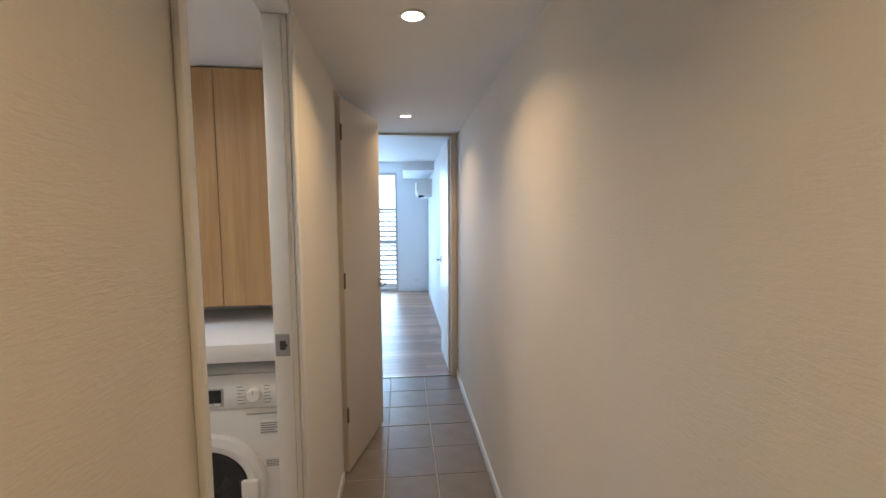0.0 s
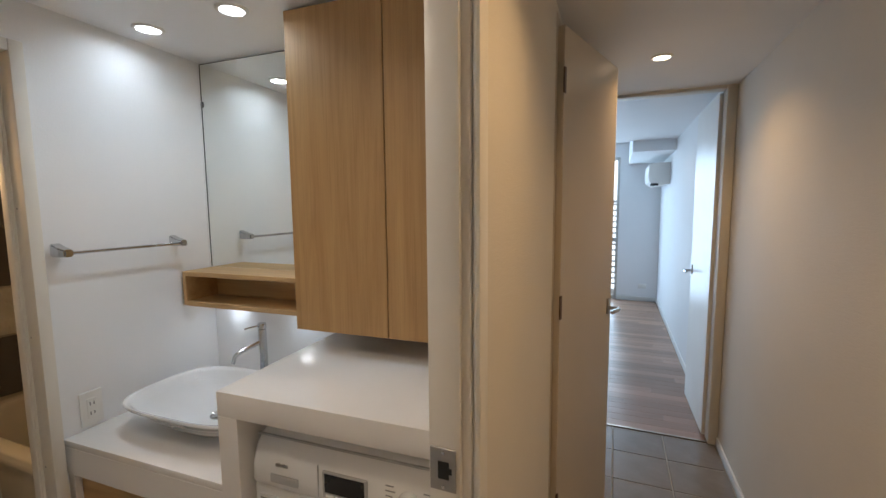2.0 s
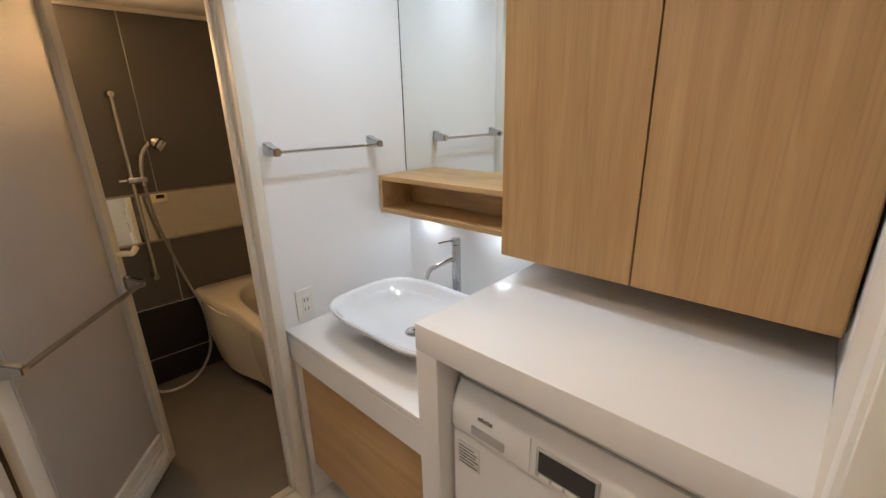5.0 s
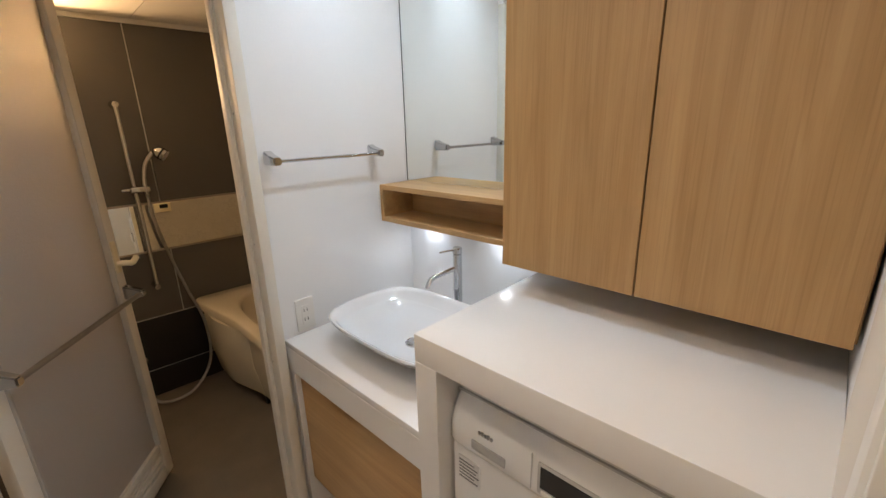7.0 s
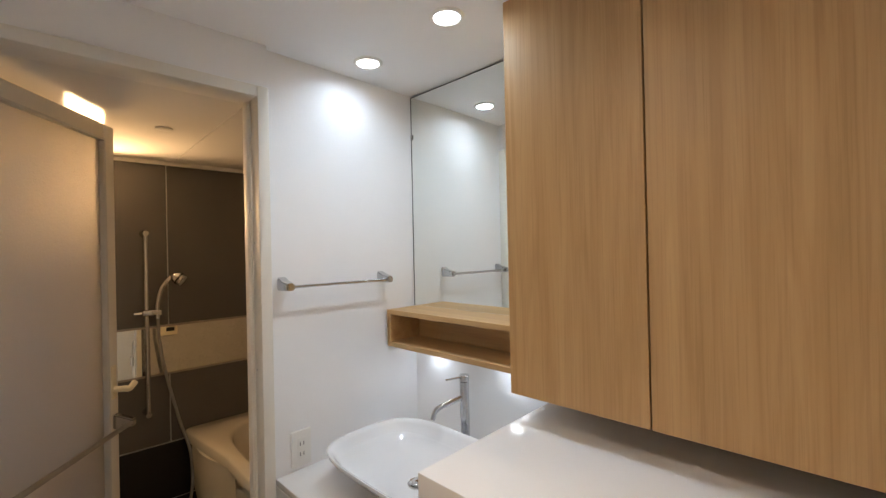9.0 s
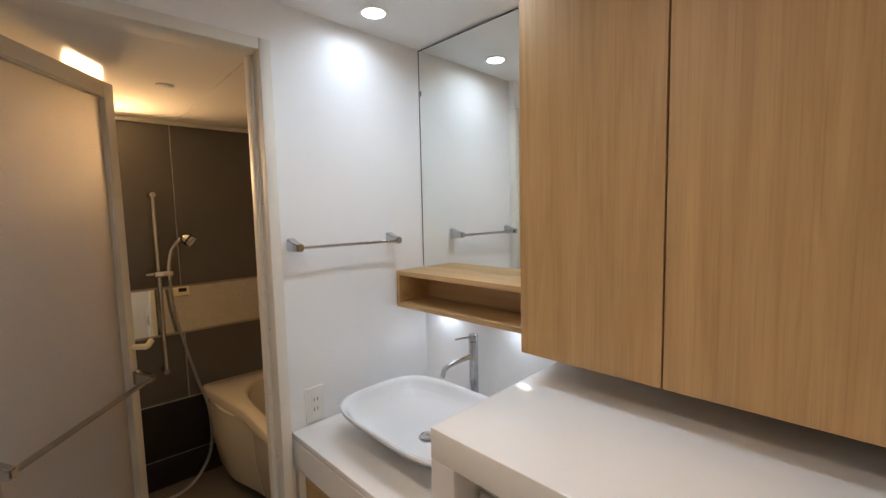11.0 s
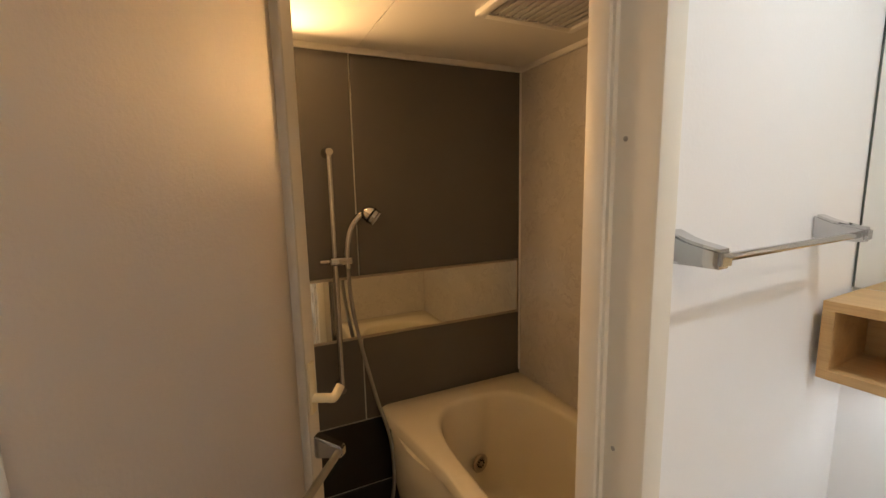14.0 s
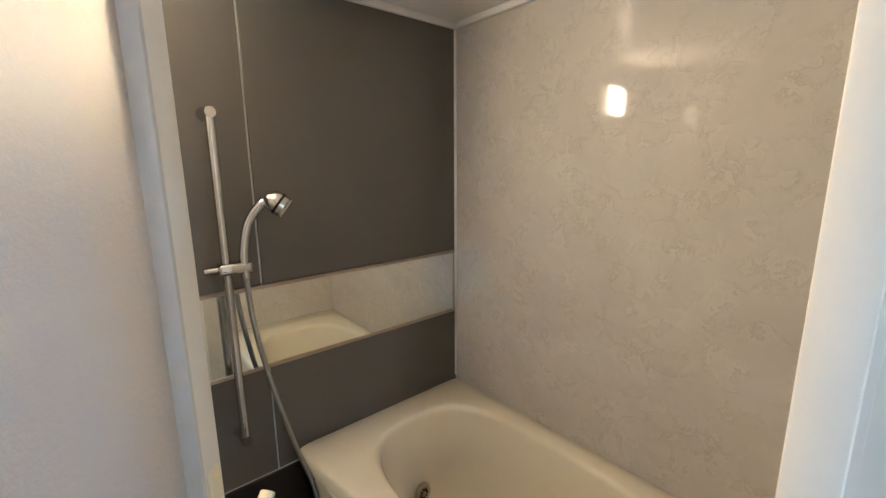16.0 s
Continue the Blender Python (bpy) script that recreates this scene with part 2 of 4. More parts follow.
def box(x0, x1, y0, y1, z0, z1, bev=0.0, seg=2, bm=None):
    b = bmesh.new()
    bmesh.ops.create_cube(b, size=1)
    bmesh.ops.scale(b, vec=(x1 - x0, y1 - y0, z1 - z0), verts=b.verts)
    bmesh.ops.translate(b, vec=((x0 + x1) / 2, (y0 + y1) / 2, (z0 + z1) / 2), verts=b.verts)
    if bev:
        bmesh.ops.bevel(b, geom=b.edges[:], offset=bev, segments=seg, affect="EDGES", profile=0.5)
    return join(bm, b)


def join(bm, b):
    if bm is None:
        return b
    tmp = bpy.data.meshes.new("tmp")
    b.to_mesh(tmp)
    b.free()
    bm.from_mesh(tmp)
    bpy.data.meshes.remove(tmp)
    return bm


def boxes(*dims, bev=0.0):
    bm = bmesh.new()
    for d in dims:
        box(*d, bev=bev, bm=bm)
    return bm


def loft(rings, cap0=True, cap1=True, bm=None):
    """Skin through closed rings of equal count."""
    b = bm or bmesh.new()
    vs = [[b.verts.new(p) for p in r] for r in rings]
    for r0, r1 in zip(vs, vs[1:]):
        k = len(r0)
        for i in range(k):
            b.faces.new((r0[i], r0[(i + 1) % k], r1[(i + 1) % k], r1[i]))
    if cap0:
        b.faces.new(vs[0][::-1])
    if cap1:
        b.faces.new(vs[-1])
    bmesh.ops.recalc_face_normals(b, faces=b.faces)
    return b


def ring(cx, cy, z, a, c, power=2.0, k=48):
    """Superellipse ring in a level plane."""
    out = []
    for i in range(k):
        u = 2 * math.pi * i / k
        cu, su = math.cos(u), math.sin(u)
        out.append((cx + a * math.copysign(abs(cu) ** (2 / power), cu), cy + c * math.copysign(abs(su) ** (2 / power), su), z))
    return out


def lathe(profile, at=(0, 0, 0), turn=None, k=28, bm=None):
    """Solid of revolution about z from (radius, height) pairs, then turned and moved."""
    rings = [[(r * math.cos(2 * math.pi * i / k), r * math.sin(2 * math.pi * i / k), h) for i in range(k)] for r, h in profile]
    b = loft(rings)
    m = Matrix.Translation(at) @ (turn.to_4x4() if turn else Matrix())
    bmesh.ops.transform(b, matrix=m, verts=b.verts)
    return join(bm, b)


def tube(points, r, k=12, bm=None):
    pts = [Vector(p) for p in points]
    rings = []
    up = Vector((0.13, 0.31, 0.94))
    for i, p in enumerate(pts):
        d = (pts[min(i + 1, len(pts) - 1)] - pts[max(i - 1, 0)]).normalized()
        s = d.cross(up).normalized()
        up = s.cross(d).normalized()
        rr = r[i] if isinstance(r, (list, tuple)) else r
        rings.append([p + rr * (math.cos(2 * math.pi * j / k) * s + math.sin(2 * math.pi * j / k) * up) for j in range(k)])
    return join(bm, loft(rings))


def bend(points, n=24):
    """Smooth line through a few points."""
    p = [Vector(q) for q in points]
    p = [2 * p[0] - p[1]] + p + [2 * p[-1] - p[-2]]
    out = []
    for i in range(1, len(p) - 2):
        for j in range(n):
            t = j / n
            a, b, c, d = p[i - 1:i + 3]
            out.append(0.5 * ((2 * b) + (c - a) * t + (2 * a - 5 * b + 4 * c - d) * t * t + (3 * b - a - 3 * c + d) * t ** 3))
    out.append(p[-2])
    return out


def mesh_of(name, bm, material, smooth=None):
    me = bpy.data.meshes.new(name)
    bm.to_mesh(me)
    bm.free()
    me.materials.append(material)
    if smooth is not None:
        for f in me.polygons:
            f.use_smooth = True
        me.set_sharp_from_angle(angle=radians(smooth))
    return me


def thing(name, base, label, category, rz=0, group="", local=False):
    """An empty at a thing's base. Parts are built in world places, or in its own axes where local."""
    ob = new(name)
    ob.empty_display_size = 0.1
    ob.matrix_basis = pose(*base, 0, 0, rz)
    BASE[ob.name] = Matrix() if local else ob.matrix_basis.inverted()
    return tagged(ob, label, category, group)


def part(name, bm, material, parent, label="", smooth=35):
    ob = new(name, mesh_of(name, bm, material, smooth))
    ob.parent = parent
    ob.matrix_parent_inverse = BASE.get(parent.name, Matrix())
    return tagged(ob, label)


def solid(name, bm, material, label, category, kind="", group="", smooth=35):
    return tagged(new(name, mesh_of(name, bm, material, smooth)), label, category, group, kind)


def structure(name, bm, material, label, category, smooth=30):
    return solid(name, bm, material, label, category, "structure", smooth=smooth)


# ---------------------------------------------------------------- structure
XR, XL, XI = 0.48, -0.378, -0.448          # corridor faces, inner face of the washroom's partition
WY0 = 0.80                                 # washroom's south face
BX0, BX1, BY0, BY1 = -3.12, -1.858, 0.62, 2.29   # bathroom
FW = 0.05                                  # raised floor of the wet rooms
YE, RY1 = 3.86, 8.2                        # corridor's end, room's far wall
DY0, DY1 = 0.817, 1.445                    # washroom opening
TY0, TY1 = 2.42, 3.06                      # side door opening
BDY0, BDY1, BDZ = 0.82, 1.515, 1.996      # bath door opening
FX0, FX1 = -1.891, -1.788                  # depth of the bath door frame


def skewed(bm):
    bmesh.ops.transform(bm, matrix=SKEW, verts=bm.verts)
    return bm


structure("wall_corridor_right", boxes((XR, XR + 0.12, -1.3, 8.3, -0.05, 2.6)), M_PAPER, "beige rippled wallpaper wall of the corridor", "wall")
structure("wall_corridor_left", boxes(
    (XI, XL, -1.3, DY0 - 0.03, -0.05, 2.6), (XI, XL, DY1 + 0.045, TY0 - 0.012, -0.05, 2.6), (XI, XL, TY1 + 0.012, YE + 0.10, -0.05, 2.6),
    (XI, XL, DY0 - 0.03, DY1 + 0.045, 2.20, 2.6), (XI, XL, TY0 - 0.012, TY1 + 0.012, 2.215, 2.6)), M_PAPER, "beige rippled wallpaper wall with two door openings", "wall")
structure("wall_corridor_back", boxes((XL, XR, -1.42, -1.3, -0.05, 2.6)), M_PAPER, "plain wall closing the corridor", "wall")
structure("ceiling_corridor", boxes((XL, XR, -1.3, YE + 0.02, CORR_Z, CORR_Z + 0.08)), M_CEIL, "off-white papered corridor ceiling", "ceiling")
# end wall above and beside the room's door frame
structure("wall_corridor_end", boxes((XL, -0.27, YE + 0.02, YE + 0.10, 0, 2.6), (-0.27, XR, YE + 0.02, YE + 0.08, 2.262, 2.6)), M_ROOMW, "white end wall round the door frame", "wall")

# side room behind the half-open door, closed and dark
structure("wall_side_room", boxes((-1.4, -1.3, 2.30, 3.2, 0, 2.3), (-1.3, XI, 2.26, 2.30, 0, 2.3), (-1.3, XI, 3.2, 3.3, 0, 2.3), (-1.3, XI, 2.30, 3.2, 2.25, 2.3), (-1.3, XL, 2.30, 3.2, -0.05, -0.004)), M_ROOMW, "plain white walls behind the side door", "wall")

# washroom
structure("wall_washroom_mirror", skewed(boxes((WX, -0.464, WY1 + 0.006, WY1 + 0.05, 0, 2.4))), M_WHITE, "smooth white wall behind the basin", "wall")
structure("wall_washroom_east", skewed(boxes((-0.462, -0.440, 1.445, WY1 + 0.05, 0, WASH_Z))), M_WHITE, "smooth white wall at the counter's end", "wall")
structure("wall_washroom_south", boxes((WX - 0.022, XI, WY0 - 0.1, WY0, 0, 2.4)), M_WHITE, "smooth white washroom wall with switches", "wall")
structure("wall_washroom_west", skewed(boxes((WX - 0.022, WX, BDY1 + 0.036, WY1 + 0.07, 0, 2.4))), M_WHITE, "smooth white wall beside the bathroom doorway", "wall")
structure("wall_washroom_head", boxes((FX0 + 0.03, FX1 - 0.01, WY0 - 0.1, BDY0 - 0.03, 0, 2.4), (FX0 + 0.03, FX1 - 0.01, BDY0 - 0.03, BDY1 + 0.034, BDZ + 0.034, 2.4)), M_WHITE, "smooth white wall over the bathroom doorway", "wall")
structure("ceiling_washroom", boxes((WX, XI, WY0, 2.24, WASH_Z, WASH_Z + 0.08)), M_WHITE, "white washroom ceiling", "ceiling")
structure("floor_washroom", boxes((WX - 0.02, XI, WY0, 2.24, -0.05, FW), (XI, XL - 0.004, DY0, DY1, -0.05, FW - 0.006)), M_WASHFLOOR, "pale sheet floor of the washroom", "floor")

# bathroom shell
structure("wall_bath_east", boxes((BX1 - 0.03, BX1 - 0.017, BDY1 + 0.030, BY1, 0, 2.2), (BX1 - 0.03, BX1 - 0.017, BY0, BDY0 - 0.020, 0, 2.2), (BX1 - 0.03, BX1 - 0.017, BDY0 - 0.020, BDY1 + 0.030, BDZ + 0.020, 2.2)), M_MARBLE, "pale marble-look bathroom wall panel", "wall")
structure("wall_bath_north", boxes((BX0 - 0.05, BX1 - 0.017, BY1, BY1 + 0.05, 0, 2.2)), M_MARBLE, "glossy pale marble-look bathroom wall panel", "wall")
structure("wall_bath_south", boxes((BX0 - 0.05, BX1 - 0.017, BY0 - 0.05, BY0, 0, 2.2)), M_MARBLE, "pale marble-look bathroom wall panel", "wall")
structure("ceiling_bath", boxes((BX0, BX1 - 0.03, BY0, 1.533, BATH_Z, BATH_Z + 0.05), (BX0, BX1 - 0.03, 1.537, BY1, BATH_Z, BATH_Z + 0.05), (BX0, BX1 - 0.03, 1.525, 1.545, BATH_Z + 0.004, BATH_Z + 0.05)), M_BATHCEIL, "glossy cream ceiling panels of the bathroom", "ceiling")
structure("floor_bath", boxes((BX0, BX1 - 0.016, BY0, BY1, -0.05, FW)), M_BATHFLOOR, "grey non-slip bathroom floor", "floor")
dark_wall = structure("wall_bath_west", boxes((BX0 - 0.05, BX0 - 0.006, BY0, BY1, 0, 2.2)), M_JOINT, "dark grey panelled bathroom wall with pale joints", "wall")
for y0, y1, z0, z1 in ((BY0, 1.499, 0.518, BATH_Z), (1.505, BY1, 0.518, BATH_Z)):
    part("panel", box(BX0 - 0.02, BX0, y0, y1, z0, z1, 0.0015, 1), M_DARKPANEL, dark_wall)
for z0, z1 in ((0.212, 0.510), (FW, 0.205)):
    part("panel", box(BX0 - 0.02, BX0 + 0.001, BY0, BY1, z0, z1, 0.0015, 1), M_BLACK, dark_wall, "black lower panel")
# coving along the ceiling and the corner bead
structure("trim_bath_cornice", boxes((BX0, BX0 + 0.018, BY0, BY1, BATH_Z - 0.022, BATH_Z), (BX0 + 0.018, BX1 - 0.03, BY1 - 0.018, BY1, BATH_Z - 0.022, BATH_Z), (BX0, BX0 + 0.009, BY1 - 0.009, BY1, 0.58, BATH_Z - 0.022), bev=0.003), M_BATHCEIL, "pale coving along the bathroom ceiling", "trim")

# living room
RX0 = -3.2
structure("wall_room_left", boxes((RX0 - 0.1, RX0, YE + 0.1, RY1 + 0.1, 0, 2.7)), M_ROOMW, "white wallpapered room wall", "wall")
structure("wall_room_near", boxes((RX0, XI, YE + 0.02, YE + 0.10, 0, 2.7)), M_ROOMW, "white wallpapered room wall", "wall")
structure("wall_room_right", boxes((XR - 0.008, XR, YE + 0.10, RY1, 0, 2.6)), M_ROOMW, "white wallpapered room wall", "wall")
structure("wall_room_far", boxes((-0.12, XR, RY1, RY1 + 0.14, -0.05, 2.7), (RX0, -1.72, RY1, RY1 + 0.14, -0.05, 2.7), (-1.72, -0.12, RY1, RY1 + 0.14, 2.30, 2.7)), M_ROOMW, "white far wall with a tall window opening", "wall")
structure("ceiling_room", boxes((RX0, XR, YE + 0.10, 6.5, 2.31, 2.5), (0.0, XR, 6.5, RY1, 2.18, 2.5), (RX0, 0.0, 6.5, RY1, 2.52, 2.6)), M_ROOMW, "white room ceiling with a lowered bulkhead", "ceiling")
structure("baseboard_room", boxes((XR - 0.018, XR - 0.008, YE + 0.12, RY1 - 0.01, 0.004, 0.06), (-0.11, XR - 0.018, RY1 - 0.01, RY1, 0.004, 0.06)), M_TRIMW, "white skirting board", "baseboard")
structure("baseboard", boxes((XR - 0.011, XR, -1.3, YE - 0.005, 0.004, 0.062), (XL, XL + 0.011, DY1 + 0.05, TY0 - 0.055, 0.004, 0.062), (XL, XL + 0.011, -1.3, DY0 - 0.06, 0.004, 0.062), bev=0.003), M_TRIMW, "white skirting board along the tiled floor", "baseboard")

# frames and casings
f = structure("door_frame", boxes((0.425, XR - 0.002, YE - 0.02, YE + 0.08, 0.003, 2.262), (-0.30, -0.262, YE - 0.02, YE + 0.08, 0.003, 2.262), (-0.262, 0.425, YE - 0.02, YE + 0.08, 2.225, 2.262), bev=0.004), M_TRIM, "cream door frame at the corridor's end", "door frame")
structure("threshold", boxes((-0.262, 0.425, YE + 0.0, YE + 0.02, 0.0, 0.006), bev=0.002), M_BRASSY, "thin wooden floor strip between tile and planks", "trim")
side_frame = structure("door_frame", boxes((XI, XL + 0.003, TY0 - 0.012, TY0 + 0.012, 0.0, 2.215), (XI, XL + 0.003, TY1 - 0.012, TY1 + 0.012, 0.0, 2.215), (XI, XL + 0.003, TY0 + 0.012, TY1 - 0.012, 2.19, 2.215), (XI, XI + 0.012, TY0 + 0.012, TY1 - 0.012, 0, 2.19), bev=0.003), M_BEIGEDOOR, "beige frame of the side door", "door frame")
opening = structure("door_frame", boxes((XI - 0.002, -0.372, DY1, DY1 + 0.045, 0.0, 2.2), (-0.372, XL + 0.020, DY1 + 0.004, DY1 + 0.050, 0.0, 2.21), (XI - 0.002, XL + 0.001, DY0 - 0.035, DY0, 0.0, 2.2), (XL + 0.001, XL + 0.016, DY0 - 0.058, DY0 - 0.027, 0.0, 2.21), (XI - 0.002, XL + 0.018, DY0, DY1, 2.165, 2.2), bev=0.006), M_TRIMW, "white rounded casing of the sliding door opening", "door frame")
part("stop_strip", boxes((XI + 0.004, -0.388, DY1 - 0.009, DY1 + 0.004, 0.05, 2.16), bev=0.002), M_TRIMW, opening, "flat white jamb lining")
strike = part("strike_plate", box(-0.441, -0.395, DY1 - 0.013, DY1 - 0.009, 1.07, 1.145, 0.001, 1), M_STEEL, opening, "steel strike plate with a dark slot")
part("slot", boxes((-0.426, -0.407, DY1 - 0.0145, DY1 - 0.0128, 1.092, 1.122), (-0.407, -0.402, DY1 - 0.0145, DY1 - 0.0128, 1.102, 1.112)), M_RUBBER, strike)
for z in (1.078, 1.137):
    part("screw", lathe([(0.0035, 0), (0.003, 0.0015)], (-0.417, DY1 - 0.0128, z), Euler((radians(90), 0, 0)).to_matrix(), 10), M_CHROME, strike)
bath_frame = structure("door_frame", boxes((FX0 + 0.036, FX1, BDY1, BDY1 + 0.035, FW, BDZ + 0.035), (FX0, FX0 + 0.036, BDY1 - 0.012, BDY1 + 0.033, FW, BDZ + 0.033), (FX0, FX1, BDY0 - 0.035, BDY0, FW, BDZ + 0.035), (FX0, FX1, BDY0, BDY1, BDZ, BDZ + 0.035), bev=0.004), M_TRIM, "cream aluminium frame of the bathroom doorway", "door frame")
part("sill", boxes((FX0, FX1, BDY0, BDY1, FW, FW + 0.022), (FX0 + 0.03, FX0 + 0.045, BDY0, BDY1, FW + 0.022, FW + 0.034), bev=0.003), M_TRIM, bath_frame, "ivory sill with a raised rib")
part("gasket", boxes((FX0 + 0.036, FX0 + 0.041, BDY1 - 0.007, BDY1 + 0.002, FW + 0.03, BDZ)), M_TRIM, bath_frame)
for z in (0.72, 1.146, 1.545):
    for x in (FX0 + 0.056,):
        part("screw", lathe([(0.0034, 0), (0.0032, 0.001), (0.0016, 0.0014)], (x, BDY1 + 0.0003, z), Euler((radians(90), 0, 0)).to_matrix(), 12), M_STEEL, bath_frame)

# ---------------------------------------------------------------- washroom things
def downlight(x, y, z, face, label, group):
    t = thing("downlight", (x, y, z), label, "downlight", group=group)
    part("trim_ring", lathe([(0.036, -0.001), (0.038, -0.006), (0.046, -0.006), (0.050, -0.002), (0.050, 0.0), (0.036, 0.0)], (x, y, z), k=40), M_PLASTIC, t)
    part("lamp_face", lathe([(0.0365, -0.003), (0.02, -0.0035), (0.0365, -0.0005)], (x, y, z), k=32), face, t, "glowing lamp face")
    return t


# includes a fixture for the added third lamp
for x, y in WASH_LAMPS:
    downlight(x, y, WASH_Z, M_GLOW_COOL, "round white recessed downlight glowing cool white", "washroom downlights")
for x, y in CORR_LAMPS:
    downlight(x, y, CORR_Z, M_GLOW_WARM, "round recessed downlight glowing warm in corridor ceiling", "corridor downlights")
downlight(-0.55, 5.6, 2.31, M_GLOW_WARM, "round recessed downlight in the room ceiling", "room downlights")

CX0, CX1, CXM, CY = -1.160, -0.466, -0.816, 1.884
CBZ = 1.135
cab = thing("wall_cabinet", ((CX0 + CX1) / 2, 2.04, CBZ), "tall oak veneer wall cabinet with two plain doors", "cabinet")
part("body", box(CX0 + 0.004, CX1, CY + 0.021, WY1 + 0.004, CBZ + 0.003, WASH_Z - 0.002, 0.001, 1), M_OAK, cab)
part("door", box(CX0, CXM - 0.0018, CY, CY + 0.019, CBZ, WASH_Z - 0.012, 0.0012, 1), M_OAK, cab)
part("door", box(CXM + 0.0018, -0.470, CY, CY + 0.019, CBZ, WASH_Z - 0.012, 0.0012, 1), M_OAK, cab)

SZ0, SZ1, SY, SX = 1.138, 1.281, 2.012, -1.838
shelf = thing("wall_shelf", (-1.5, 2.1, SZ0), "oak open box shelf under the mirror", "shelf")
part("top_board", box(SX, CX0 - 0.001, SY, WY1 + 0.004, SZ1 - 0.018, SZ1, 0.001, 1), M_OAKX, shelf)
part("bottom_board", box(SX, CX0 - 0.001, SY, WY1 + 0.004, SZ0, SZ0 + 0.018, 0.001, 1), M_OAKX, shelf)
part("side_board", box(SX, SX + 0.018, SY, WY1 + 0.004, SZ0 + 0.018, SZ1 - 0.018, 0.0008, 1), M_OAKX, shelf)
part("back_board", box(SX + 0.018, CX0 - 0.001, WY1 - 0.004, WY1 + 0.004, SZ0 + 0.018, SZ1 - 0.018), M_OAKX, shelf)
for x, y in SHELF_SPOTS:
    part("spotlight", lathe([(0.022, 0.002), (0.022, -0.003), (0.016, -0.004), (0.0155, -0.001)], (x, y, SZ0), k=24), M_GLOW_COOL, shelf, "small glowing recessed spotlight")

mir = thing("wall_mirror", (-1.5, WY1, SZ1), "frameless wall mirror above the oak shelf", "mirror")
part("glass", box(WX + 0.004, CX0 - 0.003, WY1, WY1 + 0.005, SZ1 + 0.001, WASH_Z - 0.008), M_MIRROR, mir)
part("edge", boxes((WX + 0.001, WX + 0.004, WY1 - 0.001, WY1 + 0.005, SZ1 + 0.001, WASH_Z - 0.005), (WX + 0.004, CX0 - 0.003, WY1 - 0.001, WY1 + 0.005, WASH_Z - 0.008, WASH_Z - 0.005)), M_EDGE, mir, "thin dark mirror edge")

part("clip", box(WX + 0.001, WX + 0.010, WY1 - 0.006, WY1 + 0.003, 1.980, 2.002, 0.0015, 1), M_CHROME, mir, "small chrome mirror clip")

# counters
KY, KT, KU, KX0 = 1.551, 1.061, 0.993, -1.157
ctr = thing("laundry_counter", (-0.8, 1.88, FW), "white solid-surface counter bridging the washing machine", "counter")
part("top", box(KX0, -0.463, KY, WY1 + 0.005, KU, KT, 0.0025, 2), M_SOLID, ctr)
part("side_panel", box(KX0, KX0 + 0.066, KY, WY1 + 0.005, FW, KU, 0.0015, 1), M_SOLID, ctr)

VY, VT = 1.561, 0.789
van = thing("vanity_unit", (-1.5, 1.87, FW), "white vanity counter with an oak drawer front", "vanity")
part("countertop", box(WX + 0.001, KX0 - 0.001, VY, WY1 + 0.005, VT - 0.022, VT, 0.002, 2), M_SOLID, van)
part("fascia", box(WX + 0.001, KX0 - 0.001, VY, VY + 0.02, VT - 0.116, VT - 0.022, 0.0015, 1), M_SOLID, van)
part("side_panel", box(WX + 0.001, WX + 0.030, VY + 0.005, WY1 + 0.004, FW, VT - 0.114, 0.001, 1), M_SOLID, van)
part("drawer", box(WX + 0.036, KX0 - 0.004, VY + 0.022, VY + 0.042, 0.20, VT - 0.118, 0.0015, 1), M_OAKX, van, "oak drawer front")
part("carcass", box(WX + 0.034, KX0 - 0.003, VY + 0.045, WY1 + 0.004, 0.205, VT - 0.024), M_OAKX, van)

# vessel basin
BCX, BCY, BRZ = -1.470, 1.829, 0.890
basin = thing("vessel_basin", (BCX, BCY, VT), "white porcelain rounded rectangular vessel basin on the vanity", "basin")
rings = []
for a, c, z, p in ((0.155, 0.105, VT + 0.001, 2.4), (0.175, 0.12, VT + 0.006, 2.5), (0.235, 0.155, VT + 0.04, 2.8), (0.285, 0.19, VT + 0.085, 3.2), (0.302, 0.205, BRZ - 0.006, 3.6), (0.305, 0.207, BRZ, 3.6), (0.301, 0.204, BRZ + 0.004, 3.6), (0.293, 0.197, BRZ + 0.002, 3.5), (0.285, 0.190, BRZ - 0.008, 3.4), (0.262, 0.172, BRZ - 0.04, 3.0), (0.215, 0.140, BRZ - 0.066, 2.7), (0.12, 0.08, BRZ - 0.082, 2.3), (0.03, 0.03, BRZ - 0.086, 2.0)):
    rings.append(ring(BCX, BCY, z, a * 0.95, c * 0.98, p, 72))
part("bowl", loft(rings), M_PORC, basin, smooth=60)
drain = part("drain", lathe([(0.030, -0.004), (0.031, 0.001), (0.028, 0.004), (0.024, 0.003), (0.0235, -0.003)], (BCX, BCY, BRZ - 0.083), k=32), M_CHROME, basin, "chrome waste fitting")
part("plug", lathe([(0.004, -0.004), (0.004, 0.004), (0.019, 0.006), (0.020, 0.008), (0.014, 0.011), (0.002, 0.012)], (BCX, BCY, BRZ - 0.083), k=28), M_CHROME, drain)

